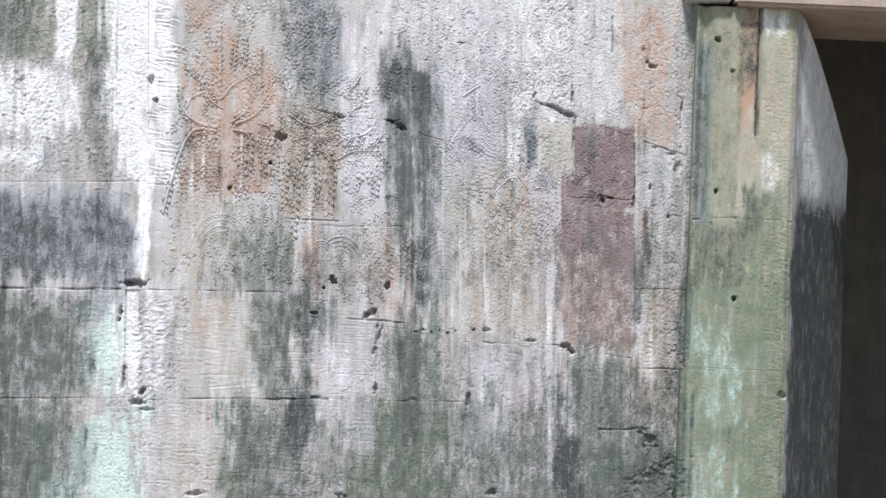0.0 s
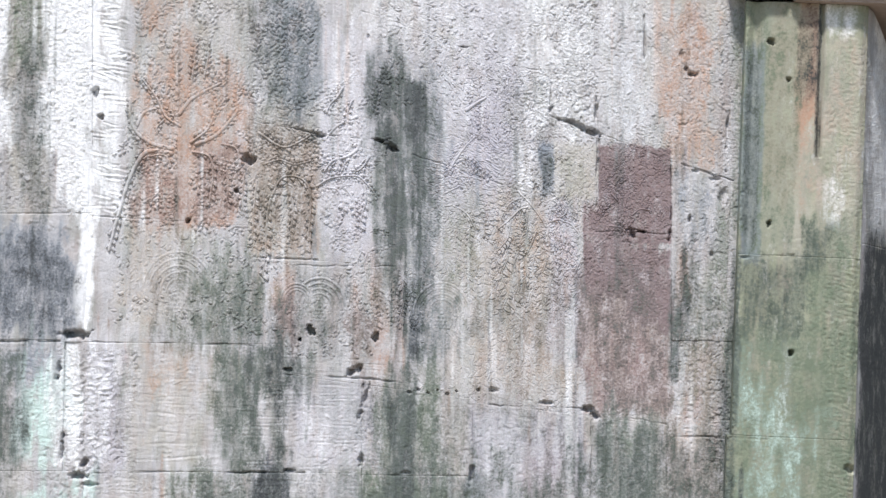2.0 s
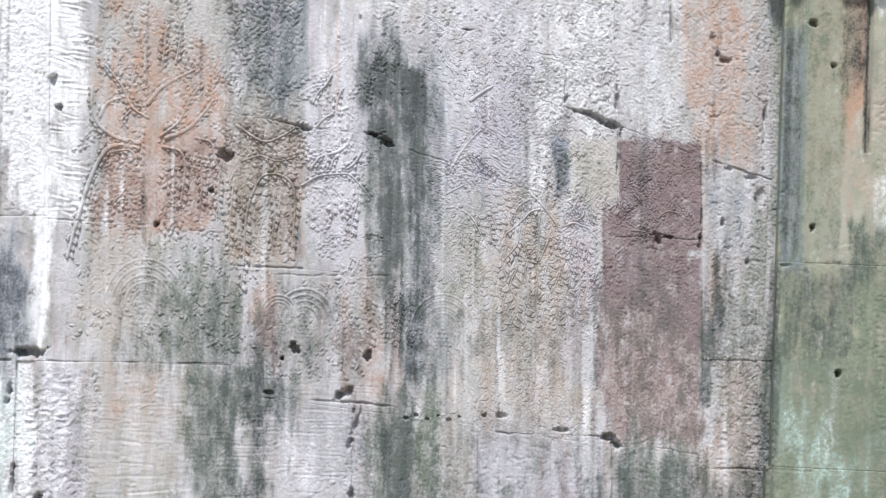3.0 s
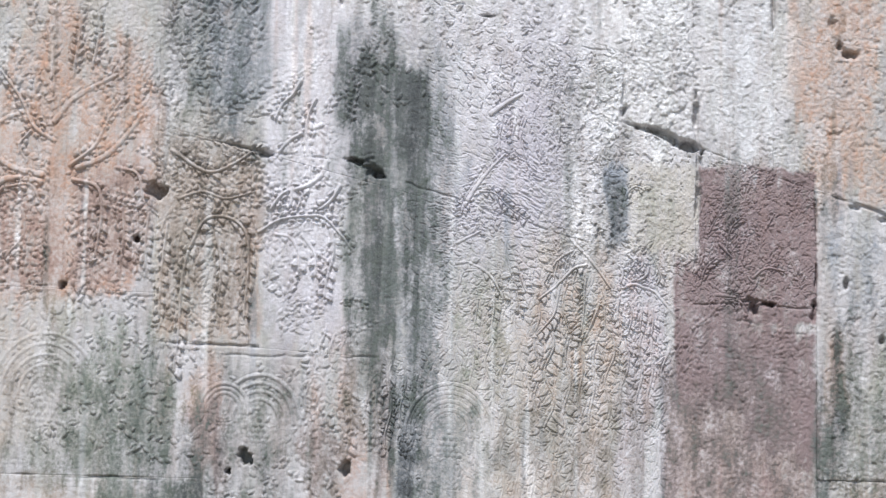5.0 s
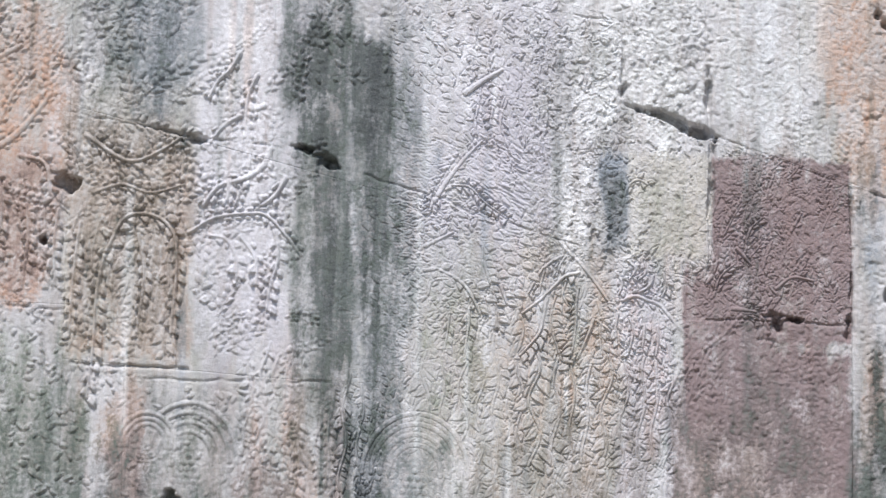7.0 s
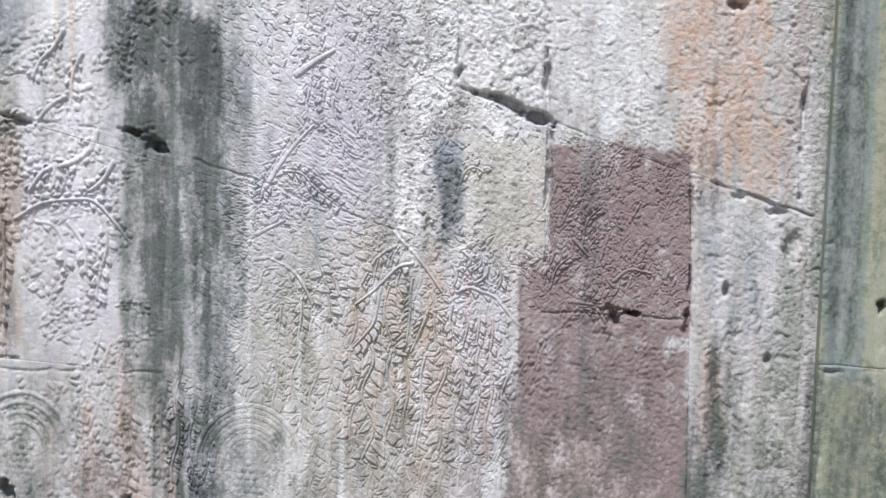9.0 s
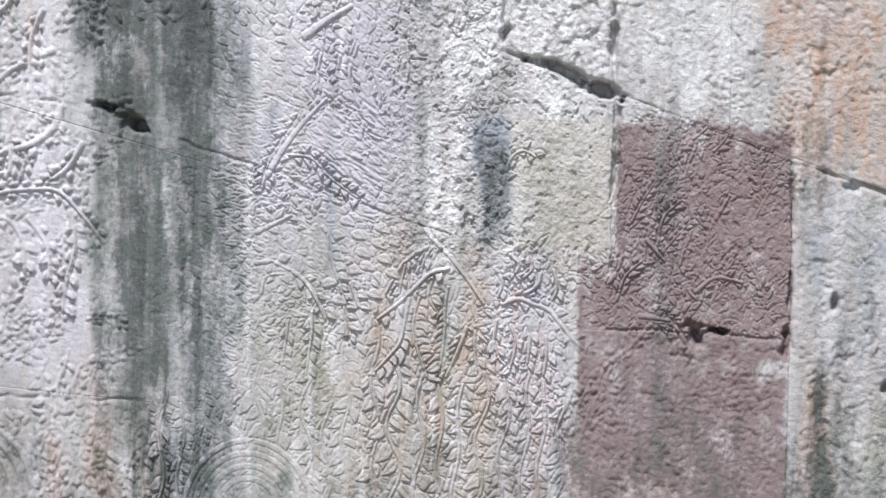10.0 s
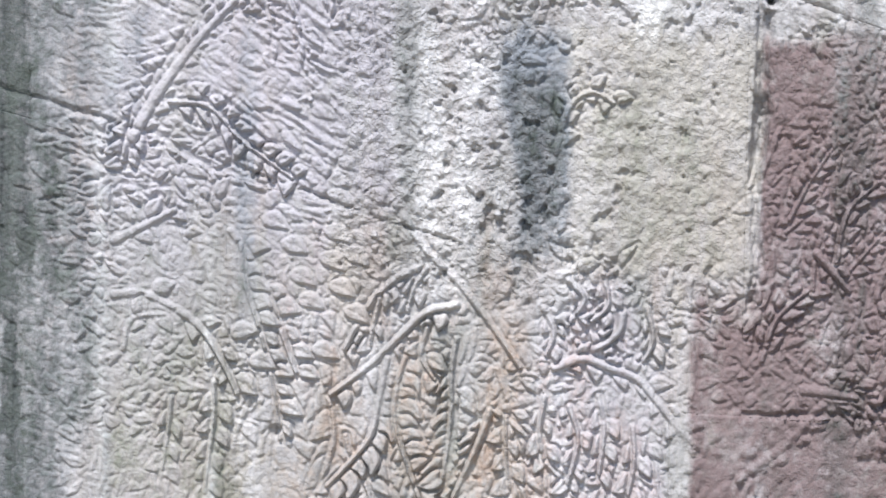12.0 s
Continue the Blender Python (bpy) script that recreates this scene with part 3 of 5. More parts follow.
rough(-0.792, -0.227, 0.576, 1.029, 0.5)
rough(-0.074, 0.021, 1.052, 1.337, 0.7)
rough(1.235, 1.349, 0.661, 2.612, 0.5)
rough(0.984, 1.240, 0.651, 1.752, 0.12)
rough(1.321, 1.647, 1.790, 2.622, 0.9)
rough(0.916, 1.000, 0.645, 2.597, 0.85)
rough(-0.744, -0.224, 2.067, 2.534, 0.45)
rough(-0.233, 1.011, 0.617, 1.298, 0.4)
rough(0.594, 0.811, 1.238, 2.058, 0.3)

# fields of small leaves
sprays(-0.780, -0.420, 1.790, 2.050, 60, -80, 45, 0.09, 0.022, 0.0055)
strands(-0.393, -0.220, 1.680, 1.978, 0.019, 0.004, 0.0, 0.8)
strands(-0.402, -0.229, 1.968, 2.055, 0.02, 0.004)
sprays(-0.420, -0.240, 2.060, 2.460, 34, 75, 50, 0.10, 0.022, 0.0055)
sprays(-0.740, -0.430, 2.060, 2.420, 40, 85, 45, 0.10, 0.022, 0.0055)
sprays(-0.190, -0.045, 1.690, 2.230, 46, 70, 60, 0.075, 0.018, 0.005)
sprays(-0.410, -0.220, 1.880, 2.060, 26, 60, 90, 0.08, 0.020, 0.0055)
strands(-0.104, -0.002, 1.486, 1.723, 0.018, 0.005)
strands(0.009, 0.118, 1.493, 1.692, 0.014, 0.004)
strands(0.208, 0.329, 1.988, 2.241, 0.015, 0.004, 0.1, 0.9)
strands(0.333, 0.566, 1.480, 1.893, 0.016, 0.0028, 0.0, 0.8)
strands(0.146, 0.329, 1.619, 1.884, 0.016, 0.0035, 0.0, 0.8)
scatter(0.386, 0.468, 1.902, 2.245, 120, 0.016, 0.004)
scatter(0.463, 0.589, 2.137, 2.249, 110, 0.018, 0.005)
scatter(-0.764, -0.266, 1.450, 1.737, 420, 0.018, 0.004)
scatter(-0.271, -0.013, 1.390, 1.639, 200, 0.018, 0.004)
scatter(0.084, 0.552, 1.296, 1.679, 420, 0.015, 0.003)
strands(0.256, 0.551, 1.300, 1.720, 0.017, 0.003, 0.0, 0.7)
strands(0.560, 0.808, 1.313, 1.772, 0.017, 0.0025, 0.0, 0.6)
scatter(0.587, 0.952, 1.989, 2.550, 330, 0.018, 0.0025)
scatter(-0.052, 0.564, 2.120, 2.567, 500, 0.018, 0.0045)
scatter(0.826, 0.960, 1.247, 1.916, 150, 0.018, 0.0025)
scatter(-0.807, -0.239, 0.727, 1.391, 260, 0.02, 0.0025)
scatter(-0.235, 0.980, 0.730, 1.298, 420, 0.022, 0.003)
# the great tree with drooping boughs
scales(0.062, 0.365, 1.867, 2.215, 0.019, 0.0008, 320)
scales(0.082, 0.250, 1.366, 1.864, 0.02, 0.0008, 300)
strands(0.254, 0.549, 1.300, 1.817, 0.02, 0.0026, 0.0, 0.7)
scales(0.588, 0.797, 1.802, 2.052, 0.017, 0.0007, 290)
strands(0.579, 0.812, 1.313, 1.776, 0.018, 0.0022, 0.0, 0.8)
strands(0.359, 0.412, 1.551, 1.827, 0.0215, 0.0058, 0.02)
strands(0.301, 0.364, 1.546, 1.782, 0.0205, 0.0055, 0.05)
strands(0.159, 0.308, 1.538, 1.815, 0.0205, 0.0026, 0.03, 0.7)
strands(0.414, 0.577, 1.560, 1.769, 0.0185, 0.005, -0.03)
strands(0.562, 0.702, 1.591, 1.756, 0.0185, 0.0035, 0.0, 0.9)
strands(0.591, 0.693, 1.825, 2.038, 0.015, 0.0022, 0.0, 0.8)
scales(0.138, 0.212, 1.803, 1.930, 0.019, 0.0012, 200)
scales(0.224, 0.362, 1.833, 1.921, 0.0215, 0.0013, 345)
scales(0.209, 0.320, 1.920, 2.022, 0.019, 0.0014, 330)
scatter(0.152, 0.238, 1.859, 1.946, 60, 0.017, 0.003)
scatter(0.301, 0.411, 1.837, 1.906, 40, 0.017, 0.004)
scatter(0.433, 0.548, 1.769, 1.886, 110, 0.016, 0.0055)
scatter(0.124, 0.242, 1.710, 1.861, 110, 0.017, 0.003)
scatter(0.554, 0.693, 1.756, 1.868, 110, 0.016, 0.003)
vine((0.458, 1.952), (0.466, 1.983), (0.480, 1.993), (0.496, 1.986), half=0.0022, size=0.014, high=0.003)
vine((0.591, 1.741), (0.609, 1.762), (0.633, 1.784), half=0.0026, size=0.017, high=0.0034)
vine((0.633, 1.784), (0.651, 1.798), (0.669, 1.790), (0.682, 1.759), half=0.0025, size=0.018, high=0.0034)
vine((0.631, 1.816), (0.650, 1.806), (0.679, 1.804), half=0.0025, size=0.016, high=0.003)
vine((0.601, 1.822), (0.610, 1.852), (0.635, 1.876), half=0.0019, size=0.016, high=0.003)
vine((0.645, 1.884), (0.650, 1.922), (0.670, 1.945), half=0.0019, size=0.016, high=0.003)
vine((0.213, 2.027), (0.196, 2.000), (0.174, 1.965), (0.165, 1.930), half=0.0028, size=0.017, high=0.0034)
vine((0.197, 1.973), (0.224, 1.971), (0.248, 1.949), (0.284, 1.925), half=0.0018, size=0.017, high=0.0034)
# chisel strokes that draw worn foliage between the boughs
cuts(0.195, 0.320, 1.925, 2.045, 150, -32, 16, 0.024, 0.0011, 0.0016, 0.12)
cuts(0.195, 0.330, 1.925, 2.045, 40, 50, 30, 0.018, 0.0010, 0.0012)
cuts(0.115, 0.200, 1.900, 2.045, 110, -10, 35, 0.020, 0.0011, 0.0014)
cuts(0.110, 0.265, 1.690, 1.905, 300, -8, 32, 0.018, 0.0010, 0.0009, 0.4)
cuts(0.265, 0.330, 1.800, 1.910, 60, -25, 25, 0.018, 0.0010, 0.0012, 0.4)
cuts(0.320, 0.470, 1.870, 2.200, 200, 80, 40, 0.016, 0.0011, 0.0013)
cuts(0.455, 0.560, 1.640, 1.875, 190, 100, 70, 0.016, 0.0010, 0.0014, 0.6)
cuts(0.300, 0.460, 1.560, 1.830, 110, 75, 30, 0.022, 0.0010, 0.0011, 0.4)
cuts(0.590, 0.800, 1.795, 2.045, 330, 60, 60, 0.018, 0.0010, 0.0013, 0.5)
cuts(0.560, 0.810, 1.560, 1.785, 300, 50, 50, 0.020, 0.0010, 0.0013, 0.5)
cuts(0.100, 0.560, 1.300, 1.640, 260, 85, 35, 0.022, 0.0011, 0.0009, 0.3)
cuts(0.560, 0.810, 1.260, 1.560, 160, 80, 40, 0.022, 0.0012, 0.0012, 0.3)
# tooling along the arris of the pilaster
cuts(1.262, 1.328, 0.700, 1.720, 130, -14, 12, 0.034, 0.0020, 0.0026, 0.1)
cuts(1.270, 1.325, 1.900, 2.440, 50, -6, 10, 0.030, 0.0018, 0.0018, 0.1)
cuts(1.010, 1.240, 0.700, 2.440, 60, 20, 70, 0.030, 0.0016, 0.0012, 0.1)
# tooling of the older joint
cuts(-0.850, -0.770, 1.780, 2.500, 70, -8, 12, 0.050, 0.0028, 0.0032, 0.1)
cuts(-0.860, -0.760, 1.060, 1.400, 60, 25, 40, 0.040, 0.0040, 0.0050, 0.3)
cuts(-0.780, -0.060, 0.720, 1.330, 170, 2, 6, 0.090, 0.0018, 0.0018, 0.03)
# the nearest boughs of the great tree, cut clean over a ground rubbed smooth
rub(0.150, 0.570, 1.690, 1.905, 0.6)
vine((0.381, 1.873), (0.363, 1.867), (0.345, 1.853), (0.333, 1.834), (0.322, 1.811), half=0.0026, size=0.016, high=0.0036, hand=1, droop=0.35, every=0.6)
vine((0.376, 1.871), (0.368, 1.857), (0.364, 1.839), half=0.0018, size=0.014, high=0.003, droop=0.5, every=0.6)
vine((0.345, 1.848), (0.341, 1.827), (0.340, 1.814), half=0.0016, size=0.014, high=0.003, droop=0.4, every=0.58)
vine((0.397, 1.847), (0.377, 1.841), (0.361, 1.825), (0.346, 1.808), (0.329, 1.793), (0.313, 1.780), half=0.0027, size=0.016, high=0.004, hand=1, droop=0.5, every=0.8)
vine((0.352, 1.808), (0.348, 1.781), (0.343, 1.755), (0.330, 1.736), (0.313, 1.716), half=0.0024, size=0.021, high=0.004, hand=1, droop=0.1, every=0.52)
vine((0.367, 1.819), (0.360, 1.792), (0.359, 1.765), (0.367, 1.739), (0.378, 1.712), half=0.0018, size=0.021, high=0.0038, hand=1, droop=-0.1, every=0.52)
vine((0.398, 1.824), (0.396, 1.801), (0.397, 1.778), (0.396, 1.754), (0.393, 1.727), half=0.0018, size=0.018, high=0.0034, hand=-1, droop=0.1, every=0.52)
vine((0.378, 1.830), (0.375, 1.810), (0.386, 1.794), half=0.0018, size=0.018, high=0.0034, every=0.58)
vine((0.423, 1.776), (0.416, 1.755), (0.407, 1.731), (0.400, 1.714), half=0.0026, size=0.017, high=0.0036, hand=-1, droop=0.2, every=0.55)
vine((0.427, 1.776), (0.447, 1.762), (0.463, 1.743), (0.479, 1.729), half=0.0018, size=0.015, high=0.003, droop=0.5, every=0.58)
vine((0.434, 1.773), (0.435, 1.750), (0.439, 1.723), half=0.0016, size=0.016, high=0.003, every=0.58)
vine((0.358, 1.905), (0.375, 1.883), (0.396, 1.864), (0.410, 1.848), (0.428, 1.826), (0.443, 1.806), half=0.0028, size=0, high=0.0028)
vine((0.206, 1.833), (0.224, 1.820), (0.238, 1.801), (0.251, 1.776), half=0.0027, size=0.018, high=0.0034, every=0.58)
vine((0.234, 1.784), (0.235, 1.760), (0.232, 1.729), (0.230, 1.705), half=0.0018, size=0.018, high=0.003, droop=0.2, every=0.55)
vine((0.205, 1.772), (0.203, 1.744), (0.199, 1.713), half=0.0016, size=0.017, high=0.0026, droop=0.2, every=0.58)
vine((0.242, 1.888), (0.256, 1.869), (0.267, 1.850), (0.280, 1.820), (0.291, 1.793), half=0.0026, size=0.019, high=0.003, hand=1, droop=0.0, every=0.75)
vine((0.249, 1.879), (0.253, 1.852), (0.265, 1.819), (0.276, 1.780), (0.281, 1.746), half=0.0018, size=0.018, high=0.003, hand=1, every=0.75)
vine((0.161, 1.877), (0.181, 1.888), (0.204, 1.901), half=0.003, size=0.016, high=0.0024, every=0.9)
vine((0.162, 1.840), (0.182, 1.842), (0.206, 1.833), half=0.003, size=0.016, high=0.0024, every=0.9)
vine((0.170, 1.803), (0.176, 1.824), (0.200, 1.829), half=0.002, size=0.015, high=0.0022, every=0.8)
vine((0.508, 1.848), (0.506, 1.836), (0.496, 1.826), (0.482, 1.820), half=0.003, size=0.014, high=0.004, every=0.9)
vine((0.465, 1.809), (0.484, 1.816), (0.500, 1.811), (0.520, 1.804), (0.534, 1.790), (0.548, 1.774), (0.564, 1.760), half=0.003, size=0.016, high=0.0038, every=0.58)
vine((0.476, 1.783), (0.483, 1.760), (0.477, 1.729), half=0.002, size=0.017, high=0.0034, droop=0.3, every=0.6)
vine((0.519, 1.772), (0.521, 1.749), (0.518, 1.725), half=0.002, size=0.017, high=0.0034, droop=0.3, every=0.6)
vine((0.459, 1.788), (0.457, 1.765), (0.461, 1.745), half=0.002, size=0.015, high=0.0034, droop=0.3, every=0.58)
vine((0.495, 1.791), (0.500, 1.768), (0.498, 1.737), half=0.002, size=0.016, high=0.0034, droop=0.3, every=0.58)
vine((0.471, 1.868), (0.482, 1.856), (0.473, 1.839), half=0.0022, size=0.013, high=0.004, every=0.58)
vine((0.494, 1.873), (0.498, 1.853), (0.486, 1.840), half=0.0022, size=0.013, high=0.004, every=0.58)
vine((0.456, 1.848), (0.463, 1.832), (0.458, 1.815), half=0.0022, size=0.013, high=0.004, every=0.58)
vine((0.524, 1.852), (0.529, 1.832), (0.523, 1.815), half=0.0022, size=0.013, high=0.004, every=0.58)
leaf(*(0.276, 1.882), radians(-20), 0.021, 0.0105, 0.0018)
leaf(*(0.283, 1.862), radians(-25), 0.021, 0.0105, 0.0018)
leaf(*(0.262, 1.898), radians(-20), 0.021, 0.0105, 0.0018)
leaf(*(0.303, 1.875), radians(-30), 0.021, 0.0105, 0.0018)
leaf(*(0.305, 1.893), radians(-25), 0.021, 0.0105, 0.0018)
leaf(*(0.332, 1.859), radians(200), 0.021, 0.0105, 0.0018)
leaf(*(0.319, 1.879), radians(-30), 0.021, 0.0105, 0.0018)
leaf(*(0.289, 1.845), radians(-20), 0.021, 0.0105, 0.0018)
leaf(*(0.257, 1.801), radians(-15), 0.021, 0.0105, 0.0018)
leaf(*(0.244, 1.817), radians(10), 0.021, 0.0105, 0.0018)
leaf(*(0.300, 1.812), radians(-20), 0.021, 0.0105, 0.0018)
leaf(*(0.321, 1.840), radians(-30), 0.021, 0.0105, 0.0018)
leaf(*(0.310, 1.856), radians(-25), 0.021, 0.0105, 0.0018)
# a worn tree on the plum-coloured stones
sprays(0.600, 0.790, 1.820, 2.040, 26, 80, 50, 0.06, 0.014, 0.0034)
sprays(0.570, 0.800, 1.600, 1.780, 34, -80, 25, 0.08, 0.015, 0.0034)
vine((0.599, 1.748), (0.623, 1.770), (0.646, 1.797), (0.671, 1.794), (0.685, 1.774), half=0.003, size=0.014, high=0.0032, every=0.8)
vine((0.693, 1.837), (0.716, 1.855), (0.749, 1.851), half=0.0026, size=0.013, high=0.003, every=0.8)
vine((0.712, 1.925), (0.727, 1.954), half=0.0026, size=0.012, high=0.003, every=0.8)
vine((0.632, 1.895), (0.656, 1.870), half=0.0026, size=0.012, high=0.003, every=0.8)
vine((0.629, 1.804), (0.666, 1.801), half=0.003, size=0.012, high=0.003, every=0.9)
# the tree of the rust-red stone: thick trunk, curling boughs
rub(-0.800, -0.410, 1.740, 2.450, 0.85)
vine((-0.580, 1.728), (-0.594, 1.916), (-0.596, 2.121), (-0.577, 2.329), half=0.017, size=0, high=0.0018)
vine((-0.627, 1.972), (-0.683, 1.983), (-0.731, 2.013), (-0.752, 2.059), (-0.755, 2.114), half=0.006, size=0.018, high=0.0052, every=0.55)
vine((-0.732, 2.036), (-0.715, 2.070), (-0.675, 2.085), (-0.628, 2.064), half=0.005, size=0.016, high=0.005, every=0.55)
vine((-0.631, 1.958), (-0.695, 1.961), (-0.725, 1.926), (-0.749, 1.865), (-0.772, 1.772), (-0.793, 1.670), half=0.007, size=0.02, high=0.0052, every=0.5)
vine((-0.694, 1.946), (-0.649, 1.952), (-0.627, 1.921), half=0.003, size=0.016, high=0.0045, every=0.55)
vine((-0.559, 1.988), (-0.505, 2.014), (-0.466, 2.057), (-0.443, 2.092), half=0.006, size=0.018, high=0.0052, every=0.5)
vine((-0.573, 1.992), (-0.529, 2.031), (-0.509, 2.078), (-0.483, 2.121), half=0.004, size=0.018, high=0.005, every=0.5)
vine((-0.610, 2.074), (-0.584, 2.112), (-0.549, 2.137), (-0.495, 2.167), half=0.006, size=0.018, high=0.005, every=0.5)
vine((-0.608, 2.037), (-0.650, 2.063), (-0.681, 2.117), (-0.726, 2.171), half=0.004, size=0.017, high=0.0048, every=0.5)
vine((-0.567, 1.965), (-0.520, 1.953), (-0.506, 1.903), (-0.513, 1.820), half=0.004, size=0.02, high=0.005, droop=0.3, every=0.5)
vine((-0.485, 1.991), (-0.443, 1.979), (-0.430, 1.929), half=0.0035, size=0.018, high=0.0045, every=0.55)
vine((-0.624, 2.157), (-0.627, 2.213), (-0.649, 2.272), half=0.003, size=0.018, high=0.0055, every=0.55)
vine((-0.582, 2.159), (-0.577, 2.224), (-0.576, 2.289), half=0.003, size=0.018, high=0.0055, every=0.55)
vine((-0.546, 2.179), (-0.538, 2.244), (-0.544, 2.286), half=0.003, size=0.018, high=0.0052, every=0.55)
vine((-0.694, 2.173), (-0.702, 2.237), half=0.003, size=0.017, high=0.0048, every=0.6)
vine((-0.655, 2.054), (-0.676, 2.025), (-0.661, 1.998), half=0.003, size=0.015, high=0.0042, every=0.55)
vine((-0.467, 1.914), (-0.460, 1.859), (-0.465, 1.785), half=0.003, size=0.019, high=0.0045, droop=0.3, every=0.5)
vine((-0.416, 1.907), (-0.418, 1.842), (-0.410, 1.787), half=0.003, size=0.019, high=0.0045, droop=0.3, every=0.5)
vine((-0.660, 1.906), (-0.653, 1.860), (-0.687, 1.812), half=0.003, size=0.018, high=0.004, every=0.55)
# hanging sprays beside it
rub(-0.400, -0.215, 1.670, 2.080, 0.8)
vine((-0.332, 1.864), (-0.344, 1.790), (-0.344, 1.699), (-0.348, 1.616), half=0.0035, size=0.02, high=0.0046, droop=0.2, every=0.6)
vine((-0.335, 1.846), (-0.306, 1.902), (-0.251, 1.900), (-0.223, 1.851), (-0.224, 1.722), half=0.0035, size=0.02, high=0.0046, droop=0.2, every=0.6)
vine((-0.286, 1.875), (-0.272, 1.812), (-0.278, 1.720), half=0.003, size=0.018, high=0.0046, droop=0.2, every=0.6)
vine((-0.379, 1.890), (-0.384, 1.807), (-0.383, 1.715), half=0.003, size=0.018, high=0.0042, droop=0.2, every=0.6)
vine((-0.382, 2.028), (-0.311, 1.990), (-0.257, 2.010), (-0.211, 2.046), half=0.004, size=0.018, high=0.0046, every=0.5)
vine((-0.363, 1.937), (-0.318, 1.952), (-0.271, 1.941), (-0.217, 1.957), half=0.003, size=0.018, high=0.004, every=0.5)
# the winding creeper on the pale stone
rub(-0.205, -0.040, 1.690, 2.250, 0.8)
vine((-0.146, 2.167), (-0.161, 2.139), (-0.180, 2.118), (-0.191, 2.091), half=0.004, size=0.014, high=0.0045, every=0.6)
vine((-0.102, 2.085), (-0.138, 2.068), (-0.165, 2.049), (-0.188, 2.017), half=0.0042, size=0.015, high=0.0045, every=0.6)
vine((-0.116, 2.133), (-0.129, 2.098), (-0.129, 2.055), (-0.119, 1.997), (-0.133, 1.942), (-0.147, 1.898), half=0.003, size=0.015, high=0.0042, every=0.6)
vine((-0.087, 2.018), (-0.098, 1.990), (-0.126, 1.969), (-0.165, 1.955), (-0.188, 1.923), half=0.005, size=0.018, high=0.0048, every=0.6)
vine((-0.061, 1.973), (-0.076, 1.945), (-0.107, 1.919), half=0.004, size=0.018, high=0.0046, every=0.55)
vine((-0.150, 1.964), (-0.152, 1.933), (-0.187, 1.891), half=0.003, size=0.014, high=0.004, every=0.55)
vine((-0.207, 1.881), (-0.167, 1.906), (-0.115, 1.915), (-0.087, 1.913), (-0.058, 1.887), (-0.028, 1.852), half=0.0032, size=0.016, high=0.0044, every=0.6)
vine((-0.174, 1.878), (-0.150, 1.874), (-0.131, 1.848), (-0.127, 1.809), half=0.003, size=0.017, high=0.0044, every=0.6)
vine((-0.126, 1.879), (-0.100, 1.845), (-0.094, 1.803), half=0.003, size=0.017, high=0.0044, every=0.6)
vine((-0.074, 1.890), (-0.064, 1.851), (-0.074, 1.804), (-0.077, 1.764), half=0.003, size=0.018, high=0.0044, every=0.6)
frond((0.171, 1.946), 65, -20, 0.12, 0.016, 0.004, 0.004)
frond((0.208, 2.116), 40, -10, 0.07, 0.014, 0.005, 0.005, 0.4, False)
# rows of small niches under the trees
arches((-0.183, 1.533), 0.075, 4, 0.003)
arches((0.165, 1.529), 0.08, 4, 0.0025)
arches((-0.249, 1.549), 0.045, 3)
arches((-0.590, 1.561), 0.1, 5, 0.0018)
# the worn carving of the older wall
for c, h in (((-1.288, 2.011), 60), ((-1.228, 1.975), 70), ((-1.169, 1.959), 80), ((-1.331, 2.087), 50)):
    frond(c, h, -15, 0.2, 0.022, 0.006, 0.006)
scatter(-1.450, -0.881, 1.786, 2.503, 420, 0.024, 0.006)
scatter(-1.393, -0.831, 0.700, 1.748, 420, 0.022, 0.003)

# drilled holes
for at, r in (((-0.405, 1.950), 0.019), ((-0.206, 1.471), 0.014), ((-0.020, 1.460), 0.011), ((-0.235, 1.443), 0.008), ((-0.437, 1.860), 0.008),
              ((1.062, 2.340), 0.010), ((1.073, 1.828), 0.009), ((1.149, 1.464), 0.008), ((-0.855, 2.128), 0.013), ((-0.835, 2.055), 0.011),
              ((-0.572, 1.767), 0.010)):
    dig(at[0], at[1], r, r * 1.15, 0.03, 4)
for i in range(6):
    x, z = (0.083, 1.308)
    dig(x + i * 0.027, z + (i % 2) * 0.008, 0.006, 0.005, 0.012, 3)
# chips and broken arrises
dig(*(-0.073, 1.364), 0.036, 0.016, 0.030, 1.6, 25)
dig(*(0.613, 1.268), 0.016, 0.018, 0.035, 1.6)
dig(*(0.590, 1.284), 0.02, 0.012, 0.030, 1.6)
dig(*(0.530, 2.086), 0.062, 0.009, 0.032, 1.9, -20)
dig(*(0.566, 2.073), 0.030, 0.013, 0.040, 1.9, -24)
dig(*(0.580, 2.125), 0.006, 0.035, 0.020, 1.6)
dig(*(0.450, 2.132), 0.008, 0.014, 0.020, 1.6)
dig(*(-0.036, 2.020), 0.026, 0.007, 0.028, 1.8, -8)
dig(*(0.004, 1.998), 0.020, 0.011, 0.030, 1.8, -20)
dig(*(-0.012, 2.010), 0.016, 0.006, 0.012, 1.6)
dig(*(0.856, 1.835), 0.0055, 0.017, 0.016, 1.6)
dig(*(0.922, 1.735), 0.007, 0.012, 0.016, 1.6)
dig(*(0.277, 1.752), 0.0048, 0.0048, 0.006, 2.0)
dig(*(0.948, 1.90), 0.014, 0.03, 0.010, 1.4)

